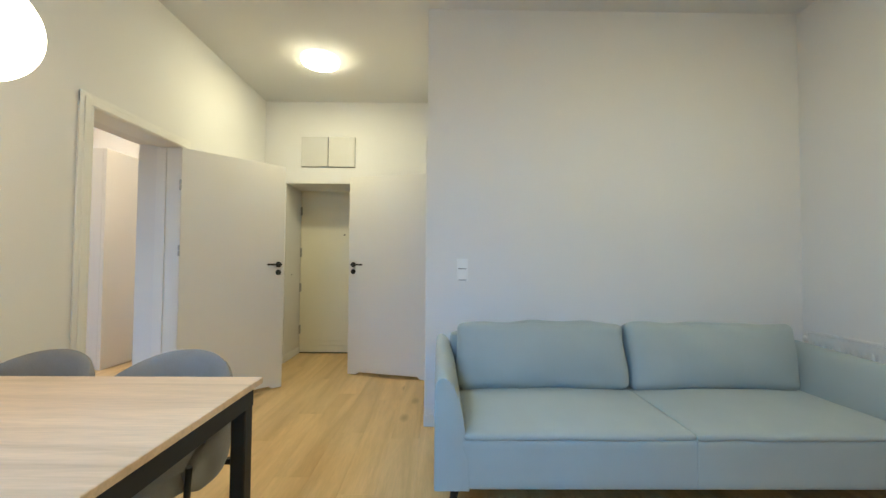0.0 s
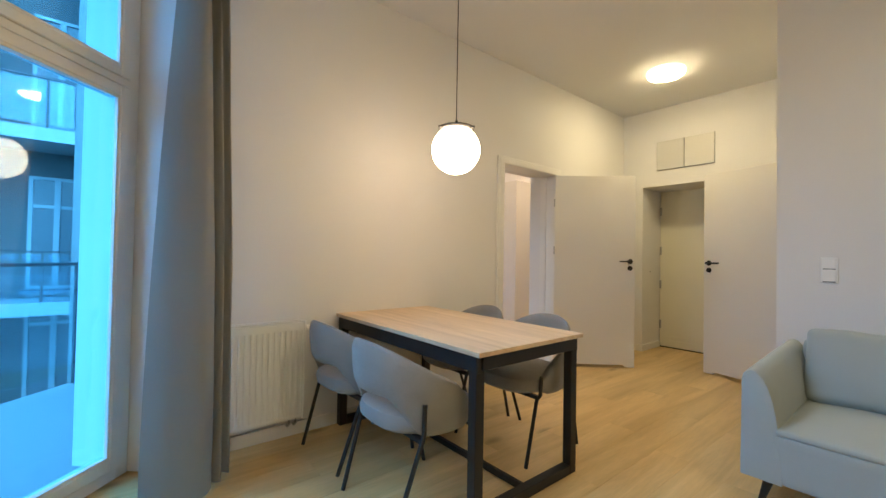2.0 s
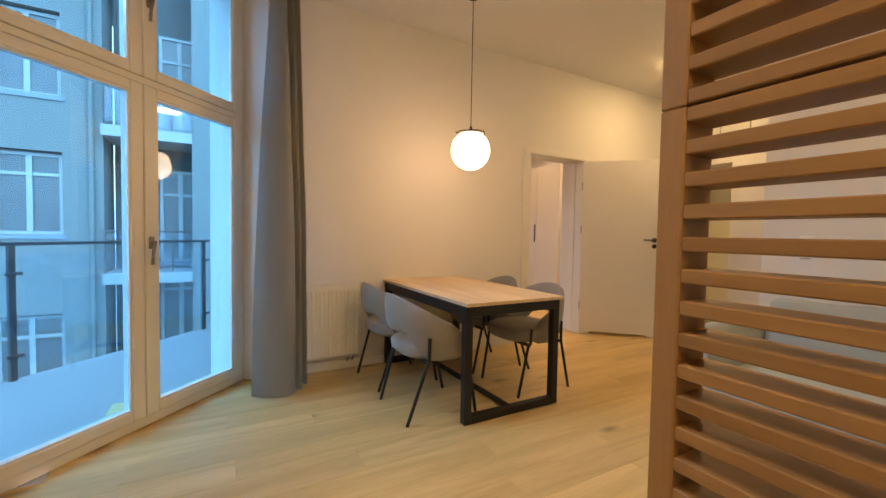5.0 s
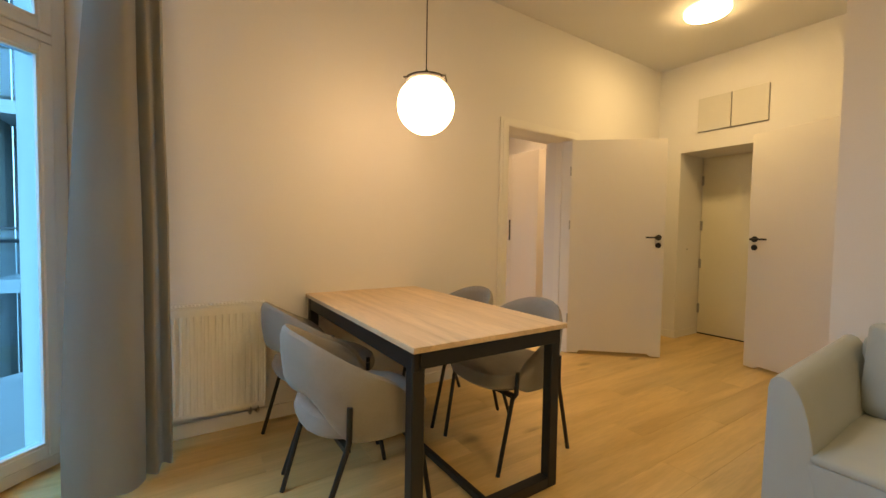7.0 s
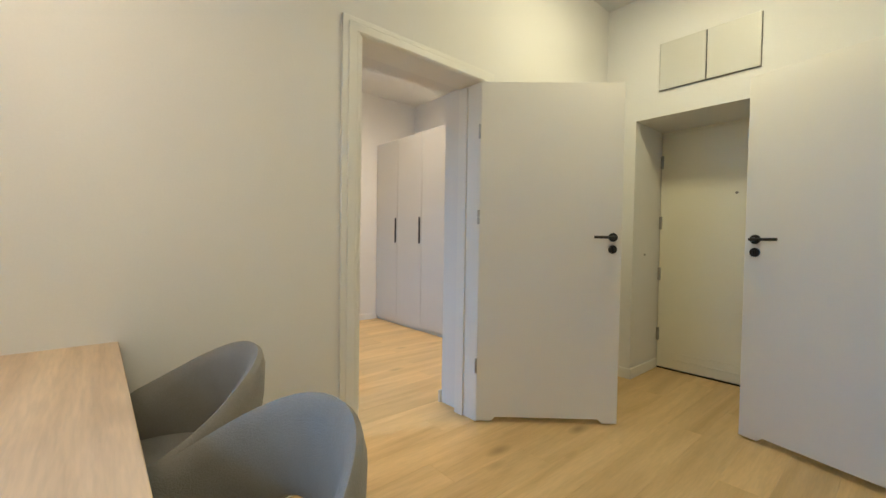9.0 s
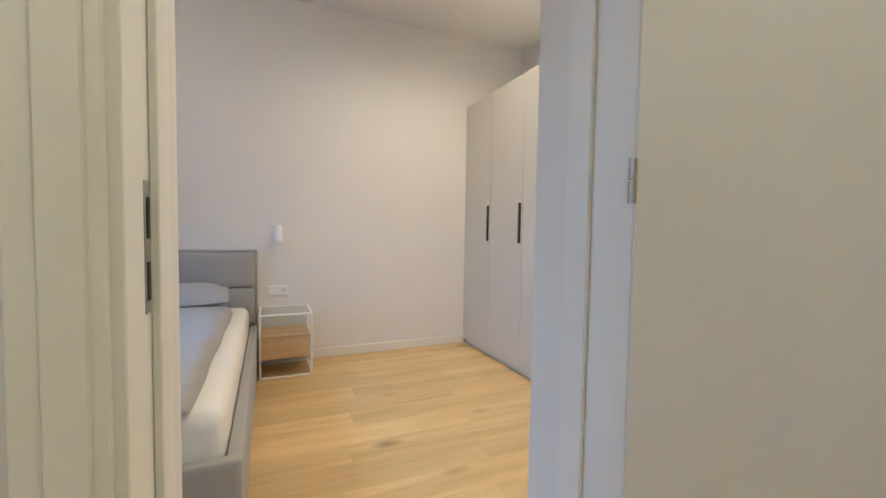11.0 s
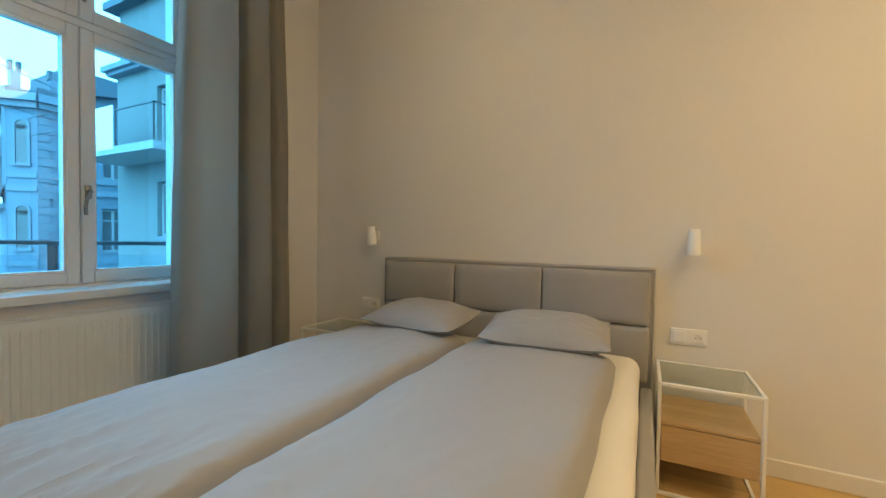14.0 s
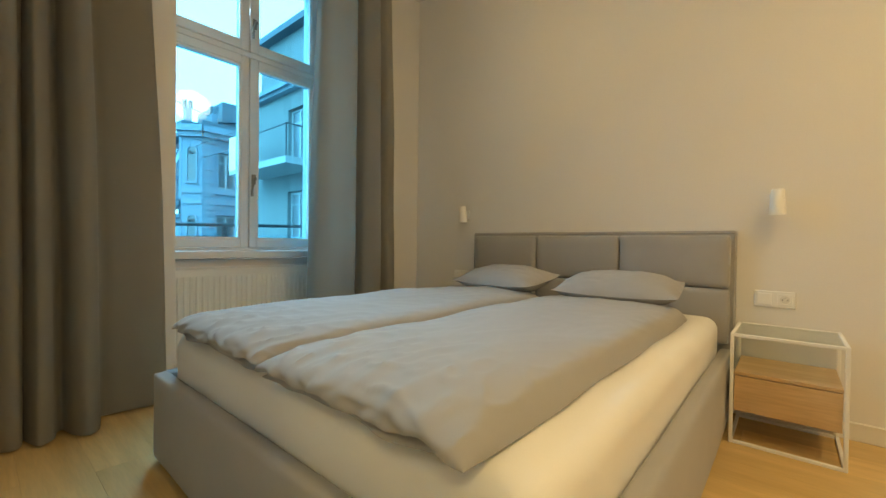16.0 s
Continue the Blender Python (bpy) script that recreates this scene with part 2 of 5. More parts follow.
FAR_FRAME = material("far_window_paint", (0.27, 0.28, 0.28), 0.6, var=0.04, scale=2, fine=20, bump=0.1, depth=0.002)
FROSTED = material("frosted_panel", (0.75, 0.77, 0.77), 0.4, var=0.02, scale=2, fine=20, bump=0.05, depth=0.001)
# strong blue in the window panes stands in for dusk light outdoors
GLASS = clear_glass("dusk_tinted_glass", (0.36, 0.77, 1.0))
RAIL_GLASS = clear_glass("railing_glass", (0.84, 0.93, 0.96))
TABLE_GLASS = clear_glass("tabletop_glass", (0.86, 0.90, 0.87))
OAK_FLOOR = wood("oak_floor", (0.73, 0.52, 0.235), (0.58, 0.395, 0.165), "y", 0.44, 0.55, 0.95, True, 0.09)
OAK_TABLE = wood("oak_tabletop", (0.70, 0.53, 0.35), (0.50, 0.36, 0.225), "x", 0.5, 0.7, 0.35)
OAK_SLAT = wood("oak_slat", (0.395, 0.225, 0.094), (0.32, 0.178, 0.07), "x", 0.45, 0.5, 0.0, True, 0.06)
OAK_POST = wood("oak_post", (0.395, 0.225, 0.094), (0.32, 0.178, 0.07), "z", 0.45, 0.5, 0.0, True, 0.06)
OAK_DRAWER = wood("oak_drawer", (0.58, 0.41, 0.23), (0.49, 0.33, 0.17), "y", 0.5, 0.8, 0.2)
GLOBE = glow("lit_opal_globe", WARM, 4.2)
BED_SHADE = glow("lit_cream_shade", WARM, 1.9)
DISC = glow("lit_opal_disc", (1.0, 0.78, 0.37), 19.0)
DISC_RIM = glow("lit_opal_rim", (1.0, 0.80, 0.45), 0.9)
SPOT = glow("lit_spot_lens", WARM, 20.0)


# ---- mesh helpers ----
def mesh_object(name, bm, mat, smooth=False):
    bmesh.ops.recalc_face_normals(bm, faces=bm.faces)
    me = bpy.data.meshes.new(name)
    bm.to_mesh(me)
    bm.free()
    me.materials.append(mat)
    if smooth:
        me.polygons.foreach_set("use_smooth", [True] * len(me.polygons))
        me.set_sharp_from_angle(angle=radians(38))
    return new(name, me)


def part(name, bm, mat, parent, label="", smooth=False):
    ob = mesh_object(name, bm, mat, smooth)
    ob.parent = parent
    return tagged(ob, label) if label else ob


def thing(name, place, label, category, group="", turn=0.0):
    ob = new(name)
    ob.empty_display_size = 0.1
    ob.matrix_world = pose(*place, 0, 0, turn)
    return tagged(ob, label, category, group)


def setting(name, bm, mat, label="", smooth=False):
    return tagged(mesh_object(name, bm, mat, smooth), label, kind="structure")


def box(bm, x0, x1, y0, y1, z0, z1, bevel=0.0, seg=1):
    x0, x1, y0, y1, z0, z1 = min(x0, x1), max(x0, x1), min(y0, y1), max(y0, y1), min(z0, z1), max(z0, z1)
    vs = [bm.verts.new((x, y, z)) for x in (x0, x1) for y in (y0, y1) for z in (z0, z1)]
    fs = [bm.faces.new([vs[i] for i in q]) for q in
          ((0, 1, 3, 2), (4, 6, 7, 5), (0, 4, 5, 1), (2, 3, 7, 6), (0, 2, 6, 4), (1, 5, 7, 3))]
    if bevel:
        es = list({e for f in fs for e in f.edges})
        bmesh.ops.bevel(bm, geom=es, offset=bevel, segments=seg, affect="EDGES", profile=0.5)
    return bm


def boxes(*rows, bevel=0.0, seg=1):
    bm = bmesh.new()
    for r in rows:
        box(bm, *r, bevel=bevel, seg=seg)
    return bm


def rod(bm, a, b, r0, r1=None, seg=12):
    """A round bar from a to b."""
    a, b = Vector(a), Vector(b)
    r1 = r0 if r1 is None else r1
    q = (b - a).to_track_quat("Z", "Y").to_matrix()
    rings = []
    for p, r in ((a, r0), (b, r1)):
        rings.append([bm.verts.new(p + q @ Vector((r * math.cos(2 * math.pi * i / seg), r * math.sin(2 * math.pi * i / seg), 0))) for i in range(seg)])
    for i in range(seg):
        j = (i + 1) % seg
        bm.faces.new((rings[0][i], rings[0][j], rings[1][j], rings[1][i]))
    bm.faces.new(rings[0][::-1])
    bm.faces.new(rings[1])
    return bm


def bar(bm, a, b, w, h, up=(0, 0, 1)):
    """A square bar from a to b, w wide and h high."""
    a, b = Vector(a), Vector(b)
    d = (b - a).normalized()
    s = d.cross(Vector(up)).normalized() * (w / 2)
    u = s.cross(d).normalized() * (h / 2)
    ends = [[bm.verts.new(p + i * s + j * u) for i, j in ((-1, -1), (1, -1), (1, 1), (-1, 1))] for p in (a, b)]
    for i in range(4):
        j = (i + 1) % 4
        bm.faces.new((ends[0][i], ends[0][j], ends[1][j], ends[1][i]))
    bm.faces.new(ends[0][::-1])
    bm.faces.new(ends[1])
    return bm


def sweep(bm, pts, r, seg=10):
    """A round tube along a line of points."""
    pts = [Vector(p) for p in pts]
    rings = []
    for k, p in enumerate(pts):
        d = (pts[min(k + 1, len(pts) - 1)] - pts[max(k - 1, 0)]).normalized()
        q = d.to_track_quat("Z", "Y").to_matrix()
        rings.append([bm.verts.new(p + q @ Vector((r * math.cos(2 * math.pi * i / seg), r * math.sin(2 * math.pi * i / seg), 0))) for i in range(seg)])
    for a, b in zip(rings, rings[1:]):
        for i in range(seg):
            j = (i + 1) % seg
            bm.faces.new((a[i], a[j], b[j], b[i]))
    bm.faces.new(rings[0][::-1])
    bm.faces.new(rings[-1])
    return bm


def lathe(bm, profile, seg=32, at=(0, 0, 0)):
    """Turned shape: rows of radius and height round the z axis."""
    at = Vector(at)
    rings = []
    for r, z in profile:
        if r < 1e-5:
            rings.append([bm.verts.new(at + Vector((0, 0, z)))])
        else:
            rings.append([bm.verts.new(at + Vector((r * math.cos(2 * math.pi * i / seg), r * math.sin(2 * math.pi * i / seg), z))) for i in range(seg)])
    for a, b in zip(rings, rings[1:]):
        for i in range(seg):
            j = (i + 1) % seg
            if len(a) == 1:
                bm.faces.new((a[0], b[i], b[j]))
            elif len(b) == 1:
                bm.faces.new((a[i], a[j], b[0]))
            else:
                bm.faces.new((a[i], a[j], b[j], b[i]))
    return bm


def soft_box(bm, centre, size, r, n=8, puff=(0, 0, 0), lump=0.0, seed=0.0):
    """An upholstered block: a cube with round edges, swollen faces and slight lumps."""
    c, half = Vector(centre), Vector(size) / 2
    r = min(r, min(half) * 0.98)
    made = {}

    def vert(key):
        if key not in made:
            p = Vector(math.sin((2 * k / n - 1) * math.pi / 2) for k in key)
            q = Vector(p[i] * half[i] for i in range(3))
            inner = Vector(max(-half[i] + r, min(half[i] - r, q[i])) for i in range(3))
            d = q - inner
            if d.length > 1e-9:
                q = inner + d.normalized() * r
            for i in range(3):
                if puff[i] and abs(p[i]) > 0.99:
                    a, b = (p[j] for j in range(3) if j != i)
                    q[i] += math.copysign(puff[i], p[i]) * (1 - a * a) * (1 - b * b)
            if lump:
                q += lump * noise.noise_vector(q * 5 + Vector((seed, seed, seed)))
            made[key] = bm.verts.new(c + q)
        return made[key]

    for ax in range(3):
        o1, o2 = [k for k in range(3) if k != ax]
        for side in (0, n):
            for i in range(n):
                for j in range(n):
                    quad = []
                    for di, dj in ((0, 0), (1, 0), (1, 1), (0, 1)):
                        k = [0, 0, 0]
                        k[ax], k[o1], k[o2] = side, i + di, j + dj
                        quad.append(vert(tuple(k)))
                    bm.faces.new(quad)
    return bm


# ---- the shell ----
H = 3.015
setting("wall_west", boxes((-2.40, -2.05, -0.10, 2.572, 0, H), (-2.40, -2.05, 3.41, 5.75, 0, H), (-2.40, -2.05, 2.572, 3.41, 2.07, H)),
        PLASTER, "white plastered wall with the bedroom doorway")
setting("wall_north", boxes((-0.12, 2.60, 3.135, 3.30, 0, H)), PLASTER, "plain white plastered wall behind the sofa")
setting("wall_corridor", boxes((-0.12, 0.03, 3.30, 3.35, 0, H), (-0.12, 0.03, 4.19, 5.75, 0, H), (-0.12, 0.03, 3.35, 4.19, 2.07, H)), PLASTER,
        "white plastered corridor wall with a doorway")
setting("wall_entrance", boxes((-2.05, -1.80, 4.89, 5.75, 0, H), (-0.86, -0.12, 4.89, 5.75, 0, H), (-1.80, -0.86, 4.89, 5.75, 2.06, H),
                               (-1.80, -0.86, 5.47, 5.75, 0, 2.06)), PLASTER, "white plastered wall with the deep entrance niche")
setting("wall_east", boxes((2.60, 2.95, -1.9, 3.60, 0, H)), PLASTER, "plain white plastered wall")
setting("wall_south", boxes((-0.62, 2.60, -1.9, -1.5, 0, H)), PLASTER, "plain white plastered wall")
setting("wall_washroom", boxes((1.30, 1.45, 3.30, 5.75, 0, H), (0.03, 1.30, 5.60, 5.75, 0, H)), PLASTER, "plain white plastered wall")
setting("wall_bedroom_west", boxes((-5.45, -5.12, -0.35, 5.50, 0, H)), PLASTER, "white plastered wall behind the bed")
setting("wall_bedroom_north", boxes((-5.12, -2.40, 5.18, 5.50, 0, H)), PLASTER, "white plastered wall behind the wardrobe")
setting("wall_bedroom_south", boxes((-3.235, -2.40, -0.35, 0.31, 0, H), (-5.12, -4.375, -0.35, 0.31, 0, H), (-4.375, -3.235, -0.35, 0.31, 2.96, H),
                                    (-4.375, -3.235, -0.35, 0.03, 0, 0.745)), PLASTER, "white plastered wall with the window niche")
# the slanted wall with the balcony door: u runs along it, v into the room
SLANT = pose(-1.535, -0.747, 0, 0, 0, -43.5)
slant = setting("wall_slanted", boxes((-1.22, -0.805, -0.33, 0.20, 0, H), (0.805, 1.34, -0.33, 0.20, 0, H), (-0.805, 0.805, -0.33, 0.20, 2.96, H)), PLASTER,
                "white plastered slanted wall round the balcony door")
slant.matrix_world = SLANT
setting("ceiling", boxes((-2.05, 2.95, -1.9, 5.75, H, 3.25)), CEILING, "plain white ceiling of living room and corridor")
setting("ceiling_bedroom", boxes((-5.45, -2.05, -0.35, 5.75, H, 3.25)), CEILING, "plain white bedroom ceiling")

BASE_H = 0.082
for nm, rows in (("baseboard", [(-2.05, -2.036, 0.06, 2.45), (-2.05, -2.036, 3.475, 4.89)]),
                 ("baseboard", [(-0.134, 2.60, 3.121, 3.135)]), ("baseboard", [(-0.134, -0.12, 3.135, 3.27)]),
                 ("baseboard", [(-2.036, -1.80, 4.876, 4.89)]), ("baseboard", [(-1.80, -1.786, 4.876, 5.39)]),
                 ("baseboard", [(-5.12, -5.106, 0.31, 4.55)]), ("baseboard", [(-2.414, -2.40, 0.31, 2.55), (-2.414, -2.40, 3.39, 5.18)]),
                 ("baseboard", [(-5.106, -4.375, 0.31, 0.324)]), ("baseboard", [(-3.235, -2.414, 0.31, 0.324)])):
    setting(nm, boxes(*[(*r, 0.0, BASE_H) for r in rows], bevel=0.003), TRIM, "white lacquered baseboard")


# ---- doors ----
def lever(parent, x, z, y, side, point):
    """Black lever on a round rose, and a second rose below; side: +1 or -1 along y; point: way of the lever along x."""
    h = part("door_handle", rod(bmesh.new(), (x, y, z), (x, y + side * 0.008, z), 0.026, seg=28), HANDLE, parent, "black lever handle with round rose", True)
    bm = bmesh.new()
    rod(bm, (x, y + side * 0.006, z), (x, y + side * 0.05, z), 0.010, seg=16)
    sweep(bm, [(x - point * 0.008, y + side * 0.048, z), (x + point * 0.03, y + side * 0.050, z), (x + point * 0.08, y + side * 0.052, z), (x + point * 0.125, y + side * 0.052, z)], 0.0085)
    part("lever", bm, HANDLE, h, smooth=True)
    k = part("key_rose", rod(bmesh.new(), (x, y, z - 0.072), (x, y + side * 0.008, z - 0.072), 0.025, seg=28), HANDLE, parent, "black round key rose", True)
    part("thumb_turn", boxes((x - 0.004, x + 0.004, y + side * 0.007, y + side * 0.022, z - 0.086, z - 0.058), bevel=0.002), HANDLE, k)


def leaf(name, hinge, turn, width, thick, label, handle_sides):
    """An inner door leaf: x from the hinge to the free edge; a shallow vent notch along the bottom."""
    d = thing(name, (*hinge, 0.0), label, "door", turn=turn)
    d["kind"] = "structure"
    z0, z1, n0 = 0.010, 2.040, 0.028
    outline = [(0.0, z0), (0.09, z0), (0.115, z0 + n0), (width - 0.115, z0 + n0), (width - 0.09, z0), (width, z0), (width, z1), (0.0, z1)]
    bm = bmesh.new()
    a = [bm.verts.new((x, 0, z)) for x, z in outline]
    b = [bm.verts.new((x, thick, z)) for x, z in outline]
    bm.faces.new(a)
    bm.faces.new(b[::-1])
    for i in range(len(outline)):
        j = (i + 1) % len(outline)
        bm.faces.new((a[i], a[j], b[j], b[i]))
    bmesh.ops.bevel(bm, geom=[e for e in bm.edges if abs(e.verts[0].co.y - e.verts[1].co.y) < 1e-6], offset=0.002, segments=1, affect="EDGES")
    part("door_panel", bm, DOOR, d)
    lo, hi = min(0, thick), max(0, thick)
    for side in handle_sides:
        lever(d, width - 0.053, 1.13, hi if side > 0 else lo, side, -1)
    part("lock_plate", boxes((width - 0.0005, width + 0.0015, lo + 0.01, hi - 0.01, 0.98, 1.22)), STEEL, d, "steel lock plate")
    return d


def hinge_set(parent, x, y, heights, r=0.0075):
    for z in heights:
        h = part("hinge", rod(bmesh.new(), (x, y, z - 0.042), (x, y, z - 0.002), r, seg=14), STEEL, parent, "satin steel hinge", True)
        part("hinge_barrel", rod(bmesh.new(), (x, y, z + 0.002), (x, y, z + 0.042), r, seg=14), STEEL, h, smooth=True)


door_a = leaf("door_1", (-2.037, 3.372), 47.9, 0.845, 0.040, "white flush bedroom door, wide open, black lever", (-1, 1))
hinge_set(door_a, -0.006, -0.004, (1.747, 1.238, 0.345))
door_b = leaf("door_2", (-0.125, 4.195), 164.4, 0.872, -0.040, "white flush washroom door, wide open, black lever", (-1, 1))
hinge_set(door_b, -0.006, 0.004, (1.80, 1.255, 0.295))


def casing(name, label, x_face, y0, y1, out, top=2.045, deep=0.178):
    """Lining and stepped casing of a doorway in a wall along y; out: +1 when the casing faces +x."""
    f = thing(name, (x_face, (y0 + y1) / 2, 0), label, "door frame")
    f["kind"] = "structure"
    w = (y1 - y0) / 2
    for nm, s in (("jamb", -1), ("jamb", 1)):
        bm = boxes((-out * deep, out * 0.004, s * w, s * (w - 0.026), 0, top), bevel=0.002)
        box(bm, -out * deep, -out * 0.105, s * (w - 0.026), s * (w - 0.038), 0, top - 0.012, bevel=0.002)
        j = part(nm, bm, TRIM, f)
        if s < 0 and name == "door_frame_1":
            part("strike_plate", boxes((-out * 0.099, -out * 0.075, s * (w - 0.0275), s * (w - 0.0255), 1.020, 1.200), bevel=0.0006), STEEL, j, "steel strike plate")
            part("strike_slot", boxes((-out * 0.094, -out * 0.083, s * (w - 0.0290), s * (w - 0.0270), 1.037, 1.090),
                                      (-out * 0.094, -out * 0.083, s * (w - 0.0290), s * (w - 0.0270), 1.122, 1.178)), DARK, j)
    part("head_jamb", boxes((-out * deep, out * 0.004, -w + 0.026, w - 0.026, top - 0.002, top + 0.024), bevel=0.002), TRIM, f)
    for s in (-1, 1):
        bm = boxes((0, out * 0.012, s * (w - 0.012), s * (w + 0.078), 0, top + 0.068), bevel=0.003)
        box(bm, out * 0.010, out * 0.0155, s * (w + 0.004), s * (w + 0.05), 0, top + 0.045, bevel=0.004)
        part("casing_side", bm, TRIM, f)
    bm = boxes((0, out * 0.0125, -w - 0.078, w + 0.078, top + 0.0, top + 0.0685), bevel=0.003)
    box(bm, out * 0.010, out * 0.0158, -w - 0.05, w + 0.05, top + 0.004, top + 0.0455, bevel=0.004)
    part("casing_head", bm, TRIM, f)
    return f


casing("door_frame_1", "white lacquered door frame with stepped casing", -2.05, 2.555, 3.405, 1)
casing("door_frame_2", "white lacquered door frame with stepped casing", -0.12, 3.345, 4.20, -1)

entry = thing("door_3", (-1.33, 5.40, 0), "cream lacquered entrance door with low panel, closed", "door")
entry["kind"] = "structure"
part("door_panel", boxes((-0.465, 0.465, 0, 0.055, 0.012, 2.04), bevel=0.004), ENTRY, entry)
part("frame_top", boxes((-0.47, 0.47, 0.002, 0.065, 2.042, 2.06)), ENTRY, entry)
x0, x1, z0, z1 = -0.34, 0.34, 0.09, 0.155
part("moulding", boxes((x0, x1, -0.006, 0.002, z0, z0 + 0.008), (x0, x1, -0.006, 0.002, z1 - 0.008, z1),
                       (x0, x0 + 0.008, -0.006, 0.002, z0 + 0.008, z1 - 0.008), (x1 - 0.008, x1, -0.006, 0.002, z0 + 0.008, z1 - 0.008), bevel=0.002), ENTRY, entry)
part("peephole", lathe(bmesh.new(), [(0, 0.006), (0.009, 0.006), (0.011, 0.0), (0.011, -0.004)], 20), BRONZE, entry, "brass peephole").matrix_local = pose(0.09, -0.002, 1.50, 90)
for z in (1.80, 1.273, 0.828, 0.30):
    part("hinge", boxes((-0.4695, -0.447, -0.014, 0.004, z - 0.055, z + 0.055), bevel=0.004), STEEL, entry, "dull steel hinge")
part("threshold", boxes((-0.47, 0.47, -0.005, 0.06, 0.0, 0.011)), BLACK, entry, "dark threshold strip")

board = thing("distribution_board", (-1.32, 4.89, 2.25), "white two-door electrical cabinet let into the wall", "electrical cabinet")
# black backing plate gives the shade line round the doors by colour
part("frame", boxes((-0.3105, 0.3105, -0.0055, 0.0, -0.001, 0.350)), DARK, board, "black plate as shade round the doors")
for s in (-1, 1):
    d = part("door", boxes((s * 0.0045, s * 0.308, -0.020, -0.006, 0.002, 0.348), bevel=0.002), BOARD, board)
    part("lock", boxes((s * 0.004 - (0.29 if s < 0 else -0.012), s * 0.004 - (0.282 if s < 0 else -0.020), -0.018, -0.0155, 0.325, 0.333)), STEEL, d)

tagged(mesh_object("wall_stop", rod(bmesh.new(), (-1.80, 5.10, 1.0), (-1.788, 5.10, 1.0), 0.008, seg=14), STEEL, True), "small steel door contact on the niche wall", "door stop")


# ---- windows ----
def handle_window(parent, x, z, big=1.0):
    """Bronze turning handle on an oval plate; y is out of the room."""
    bm = boxes((x - 0.015, x + 0.015, 0.0, 0.012, z - 0.036, z + 0.036), bevel=0.005, seg=2)
    h = part("window_handle", bm, BRONZE, parent, "bronze window handle", True)
    bm = rod(bmesh.new(), (x, 0.010, z), (x, 0.036, z), 0.010, seg=14)
    sweep(bm, [(x, 0.034, z + 0.006), (x + 0.012, 0.046, z - 0.01), (x + 0.026, 0.052, z - 0.05), (x + 0.030, 0.050, z - 0.09), (x + 0.026, 0.044, z - 0.125)], 0.009)
    part("grip", bm, BRONZE, h, smooth=True)


def casement(name, place, turn, half, z0, zt, z1, glass, label, handles, lean=0.0):
    """Four-light timber window. x along it, y into the room; glass: (inner edge, outer edge, low, high, upper low, upper high)."""
    w = thing(name, place, label, "window", turn=turn)
    w["kind"] = "structure"
    gi, go, gl, gh, ul, uh = glass
    d0, d1 = -0.085, -0.012
    part("window_frame", boxes((-half, -go - 0.055, d0, d1, z0, z1), (go + 0.055, half, d0, d1, z0, z1),
                               (-go - 0.055, go + 0.055, d0, d1, z0, gl - 0.062), (-go - 0.055, go + 0.055, d0, d1, uh + 0.062, z1), bevel=0.004), WINDOW, w)
    part("transom", boxes((-go - 0.055, go + 0.055, d0, -0.004, zt - 0.020, zt + 0.020), bevel=0.006, seg=2), WINDOW, w)
    for s in (-1, 1):
        for low, high, b0, b1 in ((gl, gh, gl - 0.060, zt - 0.022), (ul, uh, zt + 0.022, uh + 0.060)):
            x0, x1, xa, xb = s * 0.0025, s * (go + 0.053), s * gi, s * go
            bm = boxes((x0, xa, d0 + 0.01, 0, b0, b1), (xb, x1, d0 + 0.01, 0, b0, b1), (xa, xb, d0 + 0.01, 0, b0, low), (xa, xb, d0 + 0.01, 0, high, b1), bevel=0.005)
            e = 0.012
            box(bm, xa - s * 0.001, xa + s * e, -0.055, -0.006, low, high)
            box(bm, xb + s * 0.001, xb - s * e, -0.055, -0.006, low, high)
            box(bm, xa, xb, -0.055, -0.006, low - 0.001, low + e)
            box(bm, xa, xb, -0.055, -0.006, high + 0.001, high - e)
            sash = part("sash", bm, WINDOW, w)
            bm = boxes((xa, xb, -0.040, -0.034, low, high))
            for v in bm.verts:
                v.co.y -= math.tan(radians(lean)) * (v.co.x - (xa + xb) / 2)
            pane = part("pane", bm, GLASS, sash)
            pane.visible_shadow = False
    for x, z in handles:
        handle_window(w, x, z)
    return w


casement("window_1", (-1.535, -0.747, 0), -43.5, 0.80, 0.0, 2.005, 2.955, (0.078, 0.682, 0.12, 1.93, 2.08, 2.84),
         "cream-painted timber balcony door with four glass lights", [(-0.035, 1.08), (-0.035, 2.46)], 2.7)
win_b = casement("window_2", (-3.805, -0.09, 0), 0, 0.565, 0.80, 2.195, 2.955, (0.058, 0.487, 0.88, 2.115, 2.275, 2.84),
                 "cream-painted timber window with four glass lights", [(-0.030, 1.31), (-0.030, 2.42)])
part("window_sill", boxes((-0.567, 0.567, -0.014, 0.165, 0.752, 0.7995), bevel=0.006, seg=2), WINDOW, win_b, "white window sill")
out_sill = setting("threshold", boxes((-0.80, 0.80, -0.33, -0.088, -0.05, 0.012)), CONCRETE, "pale outer threshold of the balcony door")
out_sill.matrix_world = SLANT


# ---- curtains ----
def along(pts, t):
    """A smooth line through points in plan, at t from 0 to 1."""
    n = len(pts) - 1
    k = min(int(t * n), n - 1)
    f = t * n - k
    p = [Vector(pts[max(0, min(n, k + d))]) for d in (-1, 0, 1, 2)]
    return 0.5 * (2 * p[1] + (p[2] - p[0]) * f + (2 * p[0] - 5 * p[1] + 4 * p[2] - p[3]) * f * f + (3 * p[1] - p[0] - 3 * p[2] + p[3]) * f ** 3)


